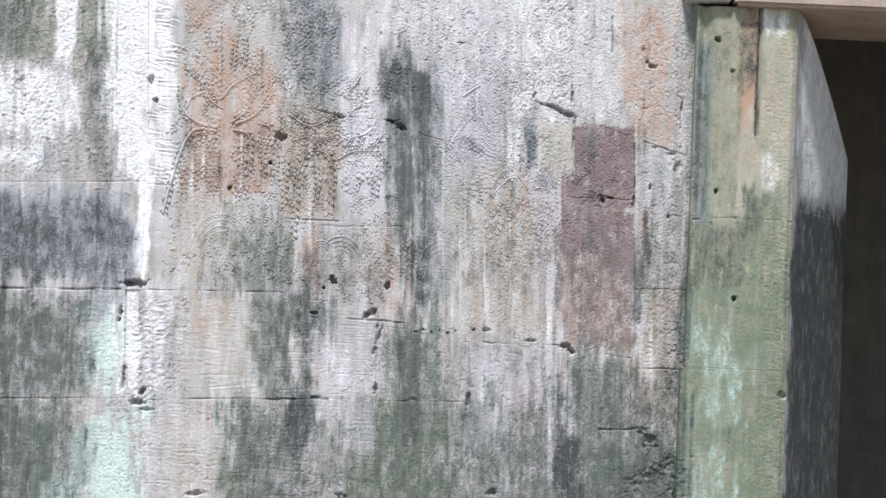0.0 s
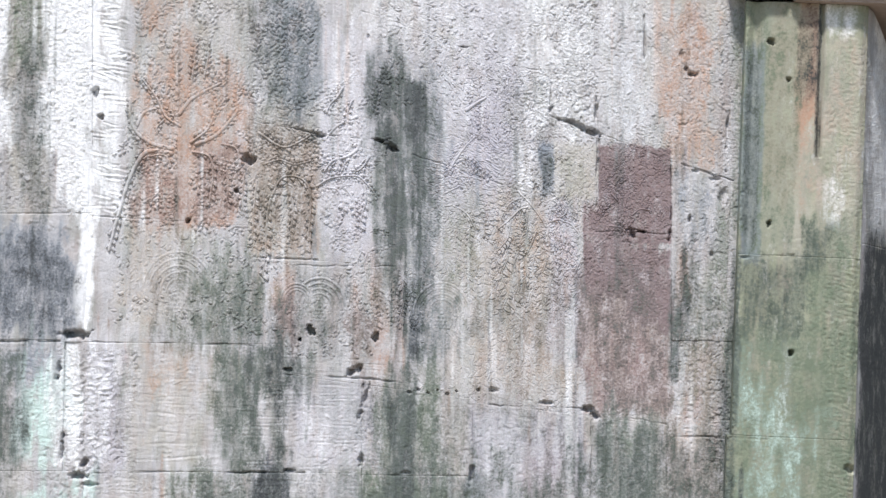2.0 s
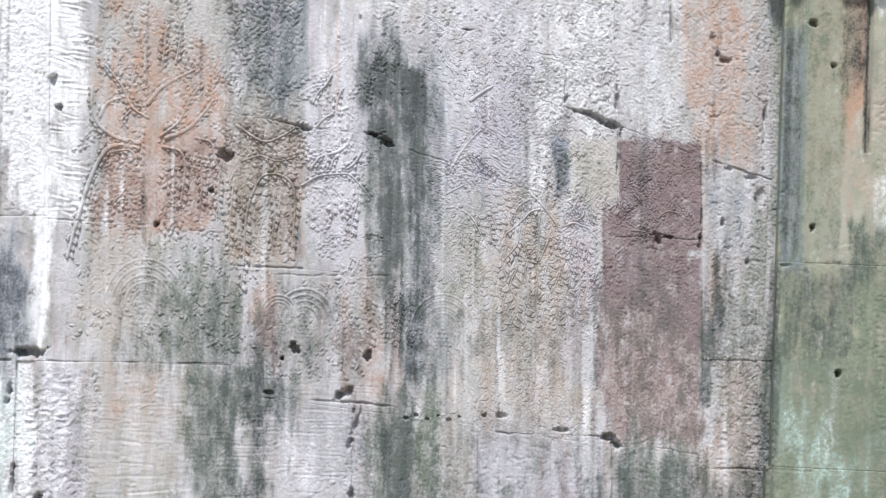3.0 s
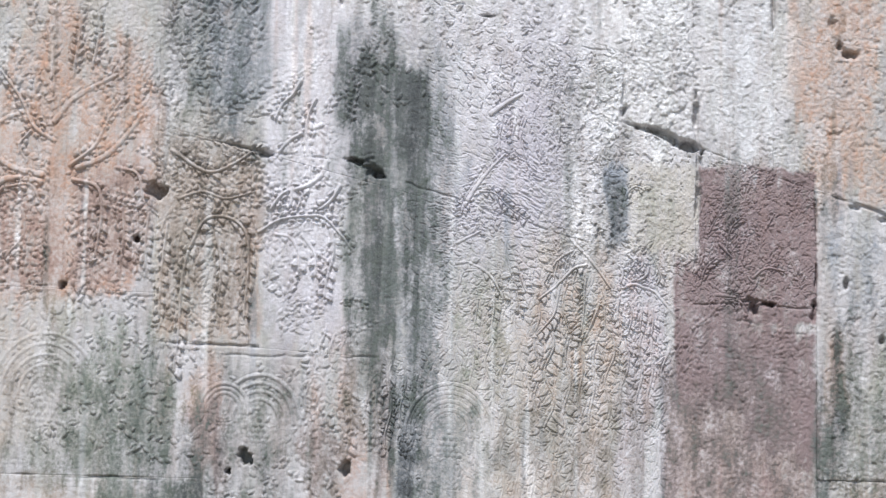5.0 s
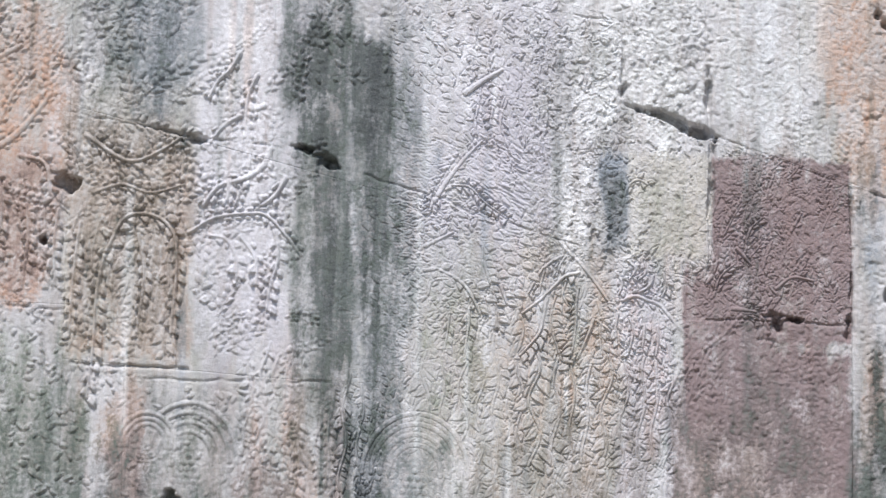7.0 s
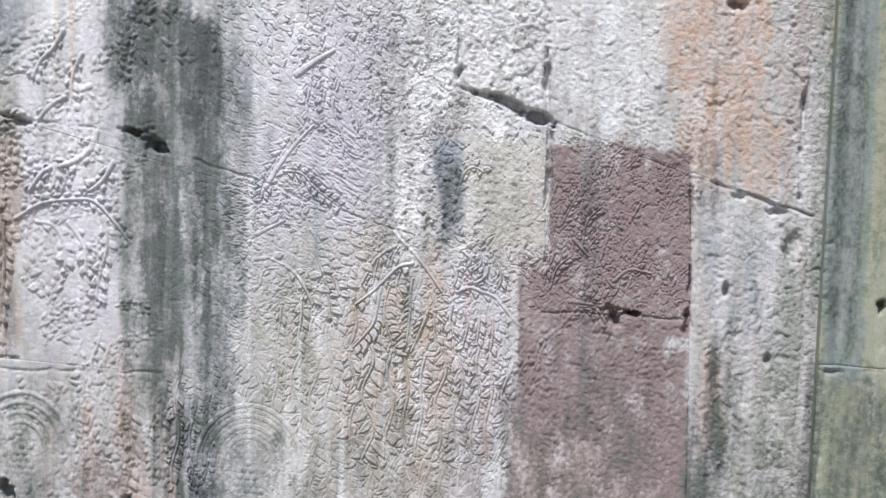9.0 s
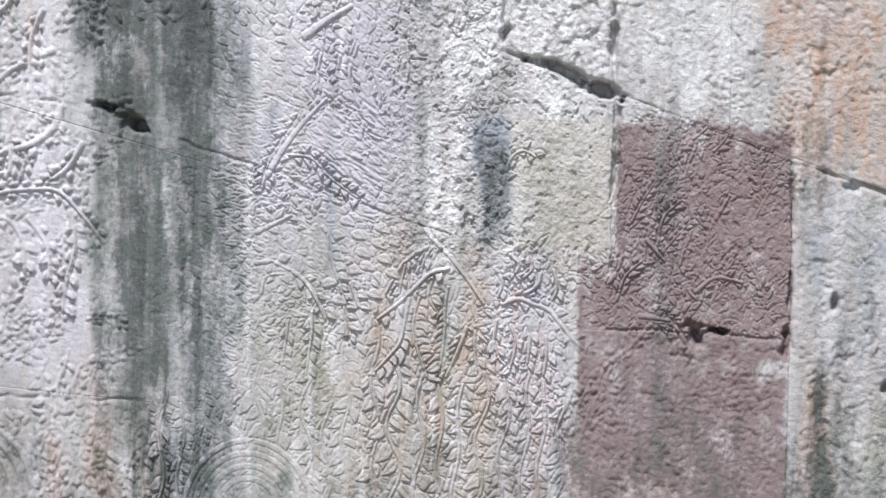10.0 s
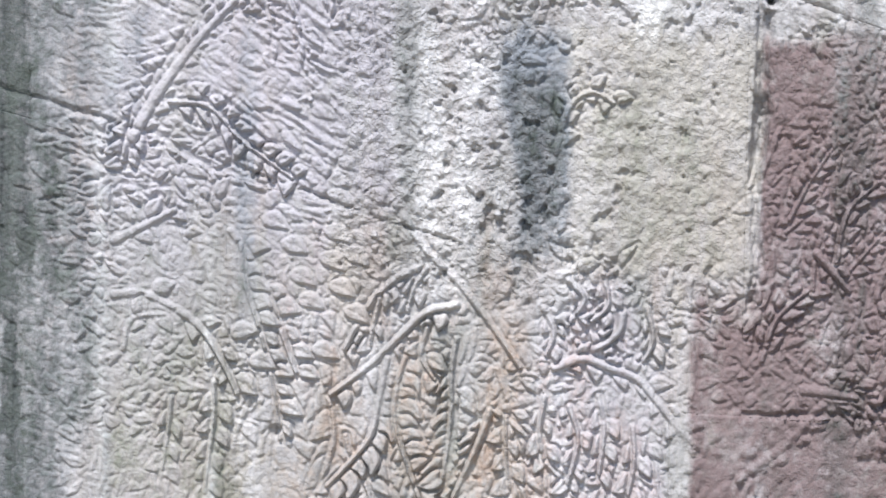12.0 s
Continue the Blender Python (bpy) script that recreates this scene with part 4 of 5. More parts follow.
dig(*(-0.201, 2.026), 0.02, 0.007, 0.020, 1.6)
dig(*(0.697, 1.781), 0.010, 0.020, 0.025, 1.6, 20)
dig(*(0.722, 1.791), 0.02, 0.006, 0.025, 1.6)
dig(*(0.693, 1.796), 0.025, 0.004, 0.012, 1.6)
dig(*(0.802, 1.787), 0.008, 0.03, 0.020, 1.6)
dig(*(0.852, 2.247), 0.018, 0.010, 0.025, 1.6, -20)
dig(*(0.830, 2.266), 0.008, 0.014, 0.020, 1.6)
dig(*(0.926, 1.953), 0.02, 0.008, 0.020, 1.6)
dig(*(0.868, 1.970), 0.012, 0.008, 0.015, 1.6)
dig(*(1.117, 2.234), 0.016, 0.008, 0.020, 1.6)
dig(*(-0.870, 1.429), 0.055, 0.014, 0.040, 1.6, 5)
dig(*(-0.852, 1.029), 0.045, 0.013, 0.040, 1.6, -5)
dig(*(-0.831, 1.063), 0.014, 0.018, 0.030, 1.6)
dig(*(-0.918, 1.326), 0.009, 0.04, 0.030, 1.6, -8)
dig(*(-0.896, 1.107), 0.006, 0.06, 0.025, 1.6)
dig(*(-0.809, 1.007), 0.03, 0.01, 0.020, 1.6)
dig(*(-0.240, 1.071), 0.02, 0.007, 0.020, 1.6)
dig(*(-0.263, 1.355), 0.018, 0.007, 0.015, 1.6)
dig(*(-0.045, 1.270), 0.010, 0.05, 0.020, 1.6, -12)
dig(*(-0.043, 1.108), 0.010, 0.03, 0.020, 1.6)
dig(*(0.270, 1.085), 0.009, 0.035, 0.020, 1.6)
dig(*(0.321, 1.325), 0.015, 0.010, 0.015, 1.6)
dig(*(0.279, 1.323), 0.010, 0.010, 0.015, 1.6)
dig(*(0.475, 1.294), 0.03, 0.008, 0.015, 1.6)
dig(*(0.084, 1.080), 0.02, 0.006, 0.010, 1.6)
dig(*(1.319, 1.151), 0.022, 0.018, 0.020, 1.6)
dig(*(0.817, 2.300), 0.012, 0.02, 0.008, 1.6)
dig(*(0.197, 2.299), 0.022, 0.004, 0.015, 1.6)
dig(*(-0.080, 2.318), 0.006, 0.012, 0.010, 1.6)
dig(*(0.912, 0.849), 0.13, 0.07, 0.012, 1.2, 30)
dig(*(0.878, 0.980), 0.03, 0.05, 0.020, 1.6, 20)
dig(*(-0.147, 0.743), 0.03, 0.012, 0.020, 1.6)
dig(*(0.364, 0.782), 0.03, 0.015, 0.020, 1.6)
dig(*(-0.622, 0.731), 0.05, 0.012, 0.020, 1.6)
dig(*(0.709, 2.344), 0.004, 0.05, 0.012, 1.6)


def joint(p, q, half=0.0018, deep=0.005, ragged=1.0):
    """An open joint between two stones, ragged and here and there closed."""
    (x0, z0), (x1, z1) = p, q
    m = 0.02
    got = D.window(min(x0, x1) - m, max(x0, x1) + m, min(z0, z1) - m, max(z0, z1) + m)
    if got is None:
        return
    at, gx, gz = got
    ln = math.hypot(x1 - x0, z1 - z0)
    ux, uz = (x1 - x0) / ln, (z1 - z0) / ln
    s = (gx - x0) * ux + (gz - z0) * uz
    d = -(gx - x0) * uz + (gz - z0) * ux
    d = np.abs(d + (fbm(gx * 35, gz * 35, 1, 3) - 0.5) * 0.008 * ragged)
    open_ = 0.35 + 1.1 * smooth((fbm(gx * 18, gz * 18, 6, 3) - 0.32) * 3)
    v = np.clip(1.4 - d / (half * open_), 0, 1) * ((s > 0) & (s < ln)) * deep * open_
    D.v[at] = np.maximum(D.v[at], v.astype(np.float32))


FAINT, THIN, PLAIN, WIDE_OPEN = (0.0012, 0.0022), (0.0015, 0.004), (0.002, 0.007), (0.0035, 0.014)
for p, q, how in (((-1.465, 1.748), (-0.861, 1.776), FAINT), ((-1.443, 1.388), (-0.917, 1.406), PLAIN), ((-1.420, 1.015), (-0.896, 1.039), THIN),
                  ((-0.860, 1.770), (-0.578, 1.765), THIN), ((-0.577, 1.758), (-0.395, 1.752), FAINT), ((-0.827, 1.408), (-0.286, 1.423), THIN),
                  ((-0.807, 1.039), (-0.468, 1.056), THIN), ((-0.468, 1.056), (-0.201, 1.067), PLAIN), ((-0.410, 2.063), (-0.211, 2.033), PLAIN),
                  ((-0.211, 2.033), (-0.037, 2.017), THIN), ((0.061, 1.983), (0.236, 1.935), FAINT), ((0.217, 1.940), (0.401, 1.887), PLAIN),
                  ((-0.103, 2.391), (0.200, 2.300), FAINT), ((0.289, 2.257), (0.444, 2.237), FAINT), ((0.444, 2.245), (0.451, 2.109), PLAIN),
                  ((0.451, 2.109), (0.582, 2.069), WIDE_OPEN), ((0.578, 2.173), (0.582, 2.069), PLAIN), ((0.588, 2.065), (0.798, 1.997), FAINT),
                  ((0.798, 1.997), (0.976, 1.945), PLAIN), ((0.584, 2.060), (0.592, 1.850), PLAIN), ((0.539, 1.852), (0.585, 1.849), FAINT),
                  ((0.798, 1.997), (0.807, 1.774), PLAIN), ((0.807, 1.774), (0.828, 1.247), FAINT), ((0.590, 1.787), (0.806, 1.786), FAINT)):
    joint(p, q, *how)
for p, q, how in (((-0.276, 1.342), (-0.100, 1.342), THIN), ((-0.100, 1.342), (0.063, 1.334), PLAIN), ((-0.048, 1.327), (-0.040, 1.074), PLAIN), ((0.064, 1.304), (0.265, 1.297), FAINT),
                  ((0.265, 1.282), (0.599, 1.284), THIN), ((0.267, 1.298), (0.271, 1.079), THIN), ((0.599, 1.280), (0.828, 1.247), FAINT), ((0.829, 1.217), (0.983, 1.220), THIN),
                  ((-0.039, 1.067), (0.275, 1.079), FAINT), ((-0.280, 1.425), (-0.276, 1.342), FAINT), ((0.706, 2.412), (0.711, 2.286), PLAIN), ((0.818, 2.277), (0.961, 2.241), FAINT),
                  ((0.715, 1.006), (0.886, 1.018), PLAIN), ((-0.427, 2.205), (-0.410, 2.061), PLAIN), ((-0.226, 2.040), (-0.212, 1.674), FAINT), ((-0.390, 1.670), (-0.193, 1.671), THIN),
                  ((-0.269, 1.652), (0.028, 1.662), FAINT), ((0.952, 2.287), (0.953, 1.958), THIN), ((0.958, 2.185), (0.955, 2.070), WIDE_OPEN), ((0.953, 2.045), (0.951, 1.970), WIDE_OPEN), ((0.968, 1.959), (0.970, 1.212), FAINT), ((0.970, 1.212), (0.978, 0.607), PLAIN),
                  ((1.000, 1.727), (1.149, 1.740), PLAIN), ((0.983, 1.222), (1.145, 1.225), FAINT), ((-0.860, 2.011), (-0.851, 1.434), THIN), ((0.601, 1.284), (0.609, 1.005), THIN),
                  ((0.818, 1.487), (0.982, 1.491), FAINT)):
    joint(p, q, *how)


joint((0.587, 2.052), (0.594, 1.858), 0.0032, 0.009, 1.6)


# ---- materials ----
def stone(name, light, dark, coats=True, bump=0.7, rough=0.9):
    """Weathered sandstone: grain and blotches, pits, and the coats that have spread on it."""
    m = bpy.data.materials.new(name)
    m.use_nodes = True
    nt = m.node_tree
    n, ln = nt.nodes, nt.links
    bsdf = n["Principled BSDF"]
    bsdf.inputs["Roughness"].default_value = rough
    bsdf.inputs["Specular IOR Level"].default_value = 0.25
    geo = n.new("ShaderNodeNewGeometry")

    def noisy(scale, detail=5, stretch=(1, 1, 1), rough_=0.6, off=0.0):
        mp = n.new("ShaderNodeMapping")
        mp.inputs["Location"].default_value = (off, off * 0.7, off * 1.3)
        mp.inputs["Scale"].default_value = stretch
        ln.new(geo.outputs["Position"], mp.inputs["Vector"])
        t = n.new("ShaderNodeTexNoise")
        t.inputs["Scale"].default_value = scale
        t.inputs["Detail"].default_value = detail
        t.inputs["Roughness"].default_value = rough_
        ln.new(mp.outputs[0], t.inputs["Vector"])
        return t.outputs["Fac"]

    def span(fac, a, b, lo=0.0, hi=1.0):
        r = n.new("ShaderNodeMapRange")
        for i, v in enumerate((a, b, lo, hi)):
            r.inputs[i + 1].default_value = v
        ln.new(fac, r.inputs[0])
        return r.outputs[0]

    def mix(fac, a, b):
        x = n.new("ShaderNodeMix")
        x.data_type = "RGBA"
        for sock, v in ((x.inputs[0], fac), (x.inputs[6], a), (x.inputs[7], b)):
            if isinstance(v, (tuple, float)):
                sock.default_value = v if isinstance(v, float) else (*v, 1)
            else:
                ln.new(v, sock)
        return x.outputs[2]

    def math_(op, a, b, clamp=False):
        x = n.new("ShaderNodeMath")
        x.operation = op
        x.use_clamp = clamp
        for sock, v in ((x.inputs[0], a), (x.inputs[1], b)):
            if isinstance(v, float):
                sock.default_value = v
            else:
                ln.new(v, sock)
        return x.outputs[0]

    fine = noisy(1.0, 5, (60, 60, 5))
    broad = noisy(1.0, 5, (13, 13, 1.6))
    streak = math_("ADD", math_("MULTIPLY", fine, 0.4), math_("MULTIPLY", broad, 0.6))
    blotch = noisy(9.0, 5)
    grain = noisy(420.0, 4)
    grit = noisy(150.0, 4)
    cast = noisy(5.0, 4)
    thin = noisy(1.0, 5, (85, 85, 3.2), 0.6, 2.2)
    patch = noisy(1.0, 6, (32, 32, 18), 0.7)
    col = mix(span(blotch, 0.3, 0.7), light, dark)
    if coats:
        # bedding and old weathering: buff, pink-brown, grey-green, with dark lichen and pale specks
        col = mix(span(cast, 0.40, 0.30, 0.0, 0.6), col, (0.47, 0.41, 0.33))
        col = mix(span(noisy(1.0, 6, (26, 26, 5), 0.65, 3.1), 0.47, 0.66, 0.0, 0.75), col, (0.36, 0.295, 0.26))
        col = mix(span(noisy(1.0, 6, (20, 20, 5), 0.65, 8.3), 0.48, 0.66, 0.0, 0.75), col, (0.27, 0.285, 0.245))
        col = mix(span(noisy(1.0, 7, (45, 45, 26), 0.7, 5.7), 0.55, 0.68, 0.0, 0.6), col, (0.19, 0.19, 0.18))
        col = mix(span(noisy(1.0, 7, (38, 38, 16), 0.7, 1.9), 0.56, 0.68, 0.0, 0.6), col, (0.72, 0.72, 0.73))
    col = mix(span(streak, 0.45, 0.68, 0.0, 0.6), col, tuple(0.72 * c for c in dark))
    info = n.new("ShaderNodeObjectInfo")
    col = mix(math_("MULTIPLY", info.outputs["Random"], 0.22), col, tuple(0.8 * c for c in dark))
    if coats:
        edge = math_("ADD", math_("MULTIPLY", span(fine, 0.3, 0.7), 0.17), math_("ADD", math_("MULTIPLY", span(patch, 0.32, 0.68), 0.48), math_("MULTIPLY", span(grit, 0.3, 0.7), 0.35)))
        cloud = noisy(1.0, 6, (14, 14, 9), 0.7, 6.4)
        uneven = math_("ADD", math_("MULTIPLY", span(cloud, 0.3, 0.7), 0.6), math_("MULTIPLY", span(edge, 0.25, 0.75, 0.35, 1.05), 1.0))
        for kind, tone in (("sand", (0.49, 0.455, 0.39)), ("lilac", (0.51, 0.49, 0.56)), ("rust", (0.44, 0.265, 0.185)), ("plum", (0.205, 0.146, 0.147)), ("cool", (0.25, 0.28, 0.32)), ("moss", (0.152, 0.19, 0.135)),
                           ("mint", (0.60, 0.76, 0.71)), ("lime", (0.89, 0.90, 0.91)), ("algae", (0.075, 0.094, 0.086)), ("soot_shade", (0.035, 0.04, 0.045))):
            at = n.new("ShaderNodeAttribute")
            at.attribute_name = kind
            # the coat breaks up into specks and runs at its edges, and stays uneven where it is whole
            f = math_("ADD", at.outputs["Fac"], math_("MULTIPLY", math_("SUBTRACT", edge, 0.5), 0.9))
            f = math_("MULTIPLY", span(f, 0.1, 0.95), span(at.outputs["Fac"], 0.02, 0.3))
            f = math_("MULTIPLY", f, uneven, True)
            if kind == "algae":
                grown = math_("ADD", math_("MULTIPLY", thin, 0.6), math_("MULTIPLY", grit, 0.4))
                tone = mix(span(grown, 0.41, 0.58), (0.028, 0.038, 0.040), (0.105, 0.125, 0.117))
                tone = mix(span(patch, 0.48, 0.7, 0.0, 0.6), tone, (0.085, 0.11, 0.08))
            keep = {"sand": 0.6, "lilac": 0.6, "rust": 0.9, "plum": 0.92}.get(kind, 0.95)
            col = mix(math_("MULTIPLY", f, keep), col, tone)
    col = mix(span(grain, 0.35, 0.75, 0.0, 0.3), col, tuple(0.5 * c for c in dark))
    ln.new(col, bsdf.inputs["Base Color"])
    b1 = n.new("ShaderNodeBump")
    b1.inputs["Strength"].default_value = bump
    b1.inputs["Distance"].default_value = 0.003
    b2 = n.new("ShaderNodeBump")
    b2.inputs["Strength"].default_value = bump
    b2.inputs["Distance"].default_value = 0.0017
    if coats:
        at = n.new("ShaderNodeAttribute")
        at.attribute_name = "hacked"
        ln.new(span(at.outputs["Fac"], 0.0, 1.0, bump * 0.6, 1.0), b1.inputs["Strength"])
        ln.new(span(at.outputs["Fac"], 0.0, 1.0, 0.0020, 0.0062), b1.inputs["Distance"])
    ln.new(grit, b1.inputs["Height"])
    ln.new(grain, b2.inputs["Height"])
    ln.new(b1.outputs[0], b2.inputs["Normal"])
    ln.new(b2.outputs[0], bsdf.inputs["Normal"])
    return m


SANDSTONE = stone("weathered_sandstone", (0.66, 0.65, 0.66), (0.46, 0.45, 0.46))
PALE = stone("pilaster_sandstone", (0.37, 0.385, 0.28), (0.28, 0.30, 0.215), bump=0.5)
PINK = stone("lintel_sandstone", (0.50, 0.40, 0.35), (0.36, 0.29, 0.25), coats=False, bump=0.8)
# sandstone made darker: the chamber's shade is put into its colour
SHADE = stone("inner_sandstone_shaded", (0.30, 0.28, 0.25), (0.20, 0.19, 0.17), coats=False, bump=0.4)
EARTH = stone("sandy_earth", (0.36, 0.31, 0.24), (0.26, 0.23, 0.18), coats=False, bump=0.6)


# ---- building blocks ----
def thing(name, label="", category="", kind=""):
    e = new(name)
    return tagged(e, label, category, kind=kind)


def relief(x, z):
    """Height of the stone's face over its plane: carving worn by weather, tooling, pits and breaks."""
    wear = smooth((fbm(x * 14, z * 14, 1, 3) - 0.28) * 3.2)
    ro = ROUGH.read(x, z)
    foot = smooth((1.73 - z) * 8) * smooth((x - 0.08) * 12) * smooth((0.86 - x) * 12)   # the lower carving is rubbed down
    h = H.read(x, z)
    h = np.maximum(h, 0.0015 * np.tanh(h / 0.0015))   # furrows are silted up
    h = h * (0.6 + 0.85 * wear) * (1 - 0.35 * ro) * (1 - 0.5 * foot)
    h = h + 0.004 * (fbm(x * 7, z * 7, 4, 3) - 0.5)
    h = h + (0.0007 + 0.003 * ro) * (fbm(x * 150, z * 125, 6, 3) - 0.5)
    h = h + (0.0012 + 0.0015 * ro) * (fbm(x * 230, z * 200, 3, 2) - 0.5)
    comb = smooth((1.47 - z) * 12) * smooth((0.1 - x) * 6)
    h = h + 0.0015 * comb * smooth((fbm(x * 6, z * 14, 2, 3) - 0.4) * 4) * (vnoise(x * 22 + 5 * vnoise(x * 9, z * 9, 1), z * 260, 4) - 0.5)
    pits = fbm(x * 120 + 3 * vnoise(x * 30, z * 30, 7), z * 100, 5, 3) + 0.25 * (vnoise(x * 9, z * 9, 2) - 0.5)
    h = h - (0.0009 + 0.003 * ro) * smooth((pits - 0.68) * 7)
    return h - D.read(x, z)


def block(bl, br, tr, tl, parent, mat=None, res=0.0025, y=0.0, deep=0.3, face=None, plain=1.0, arris=0.0, proud=None, name="stone_block", taper=None):
    """One squared stone with a weathered face. Corners (x, z) of its face; face(x, z) may give the depth of its plane."""
    gap = -0.0002
    (ax, az), (bx, bz), (cx, cz), (dx, dz) = bl, br, tr, tl
    ax, az, bx, bz, cx, cz, dx, dz = ax + gap, az + gap, bx - gap, bz + gap, cx - gap, cz - gap, dx + gap, dz - gap
    w, t = max(bx - ax, cx - dx), max(dz - az, cz - bz)
    nu, nv = max(2, int(w / res)), max(2, int(t / res))
    u = np.linspace(0, 1, nu + 1)[:, None] + np.zeros((1, nv + 1))
    v = np.linspace(0, 1, nv + 1)[None, :] + np.zeros((nu + 1, 1))
    x = (ax * (1 - u) + bx * u) * (1 - v) + (dx * (1 - u) + cx * u) * v
    z = (az * (1 - u) + bz * u) * (1 - v) + (dz * (1 - u) + cz * u) * v
    if taper is not None:
        x = ax + (x - ax) * taper(z)
    edge = np.minimum(np.minimum(u, 1 - u) * w, np.minimum(v, 1 - v) * t)
    worn = 0.5 + 1.6 * smooth((fbm(x * 22, z * 22, 2, 3) - 0.35) * 2.5)
    if proud is None:
        proud = -0.0004 * az
    h = relief(x, z) * plain - arris * worn * np.exp(-edge / (0.0035 * worn)) + proud
    plane = y if face is None else face(x, z)
    yy = plane - h
    n = (nu + 1) * (nv + 1)
    top = np.stack([x, yy, z], -1).reshape(-1, 3)
    idx = np.arange(n).reshape(nu + 1, nv + 1)
    ring = np.concatenate([idx[:-1, 0], idx[-1, :-1], idx[:0:-1, -1], idx[0, :0:-1]])
    back = top[ring].copy()
    back[:, 1] = (y if face is None else plane.max()) + deep
    co = np.concatenate([top, back]).astype(np.float32)
    q = np.stack([idx[:-1, :-1], idx[1:, :-1], idx[1:, 1:], idx[:-1, 1:]], -1).reshape(-1, 4)
    m = len(ring)
    nxt = np.roll(np.arange(m), -1)
    side = np.stack([ring, n + np.arange(m), n + nxt, ring[nxt]], -1)
    quads = np.concatenate([q, side])
    loops = np.concatenate([quads.ravel(), n + np.arange(m)[::-1]]).astype(np.int32)
    starts = np.concatenate([np.arange(len(quads)) * 4, [len(quads) * 4]]).astype(np.int32)
    me = bpy.data.meshes.new(name)
    me.vertices.add(len(co))
    me.vertices.foreach_set("co", co.ravel())
    me.loops.add(len(loops))
    me.loops.foreach_set("vertex_index", loops)
    me.polygons.add(len(starts))
    me.polygons.foreach_set("loop_start", starts)
    flags = np.zeros(len(starts), bool)
    flags[:len(q)] = True
    me.polygons.foreach_set("use_smooth", flags)
    me.update(calc_edges=True)
    for kind in KINDS:
        a = me.attributes.new(kind, "FLOAT", "POINT")
        a.data.foreach_set("value", COAT[kind].read(co[:, 0].astype(float), co[:, 2].astype(float)).astype(np.float32))
    a = me.attributes.new("hacked", "FLOAT", "POINT")
    a.data.foreach_set("value", ROUGH.read(co[:, 0].astype(float), co[:, 2].astype(float)).astype(np.float32))
    me.materials.append(mat or SANDSTONE)
    ob = new(name, me)
    ob.parent = parent
    return ob


def box(name, x0, x1, y0, y1, z0, z1, mat, parent=None, bevel=0.012):
    bm = bmesh.new()
    bmesh.ops.create_cube(bm, size=1, matrix=Matrix.LocRotScale(((x0 + x1) / 2, (y0 + y1) / 2, (z0 + z1) / 2), None, (x1 - x0, y1 - y0, z1 - z0)))
    if bevel:
        bmesh.ops.bevel(bm, geom=bm.edges[:], offset=bevel, segments=2, affect="EDGES")
    me = bpy.data.meshes.new(name)
    bm.to_mesh(me)
    bm.free()
    me.materials.append(mat)
    ob = new(name, me)
    ob.parent = parent
    return ob


# ---- ground ----
bm = bmesh.new()
bmesh.ops.create_grid(bm, x_segments=40, y_segments=40, size=400)
for v in bm.verts:
    v.co.z = 0
me = bpy.data.meshes.new("ground")
bm.to_mesh(me)
bm.free()
me.materials.append(EARTH)
tagged(new("ground", me), "bare sandy earth in front of the temple wall", "ground", kind="structure")

# ---- the carved wall ----
TOPZ = (-0.046, 2.612)[1] - 0.06
carved = thing("wall_carved", "carved sandstone temple wall of large blocks, stained by algae, iron and lime", "wall", "structure")
PXC = (0.990, 1.902)[0] + 0.02
FINE, MID, LOW, WIDE = 0.00092, 0.0021, 0.0028, 0.0034


def B(bl, br, tr, tl, res=MID, **kw):
    return block(bl, br, tr, tl, carved, res=res, **kw)


box("wall_core", -1.3, PXC, 0.04, 0.29, 0.0, TOPZ, SANDSTONE, carved, 0)
# upper stones
B((-0.846, 1.759), (-0.395, 1.760), (-0.437, 2.595), (-0.891, 2.574))
B((-0.411, 2.074), (-0.084, 1.999), (-0.113, 2.609), (-0.437, 2.595))
B((-0.103, 2.391), (0.444, 2.239), (0.427, 2.633), (-0.113, 2.609))
B((-0.084, 1.999), (0.101, 1.956), (0.083, 2.339), (-0.103, 2.391))
B((0.101, 1.956), (0.460, 1.874), (0.444, 2.239), (0.083, 2.339), FINE)
B((0.449, 2.109), (0.578, 2.069), (0.554, 2.639), (0.427, 2.633))
B((0.578, 2.069), (0.722, 2.025), (0.697, 2.645), (0.554, 2.639))
B((0.712, 2.280), (1.004, 2.243), (0.988, 2.658), (0.697, 2.645))
B((0.722, 2.025), (1.015, 1.934), (1.004, 2.243), (0.712, 2.280))
# middle stones
B((-0.391, 1.676), (-0.212, 1.669), (-0.230, 2.032), (-0.411, 2.074))
B((-0.212, 1.669), (0.038, 1.660), (0.023, 1.974), (-0.230, 2.032))
B((0.054, 1.315), (0.265, 1.297), (0.237, 1.925), (0.023, 1.974), FINE)
B((0.265, 1.286), (0.564, 1.265), (0.539, 1.856), (0.237, 1.925), FINE)
B((0.460, 1.874), (0.587, 1.845), (0.578, 2.069), (0.449, 2.109), FINE)
B((0.590, 1.783), (0.806, 1.786), (0.798, 2.001), (0.578, 2.069), FINE, proud=-0.0006)
B((0.542, 1.783), (0.590, 1.783), (0.587, 1.845), (0.539, 1.856), FINE)
B((0.564, 1.265), (0.828, 1.247), (0.806, 1.786), (0.542, 1.783), 0.002)
B((0.818, 1.487), (1.028, 1.493), (1.015, 1.934), (0.798, 2.001), proud=0.0015)
B((0.829, 1.220), (1.031, 1.222), (1.028, 1.493), (0.818, 1.487))
B((-0.827, 1.408), (-0.378, 1.423), (-0.395, 1.760), (-0.846, 1.759))
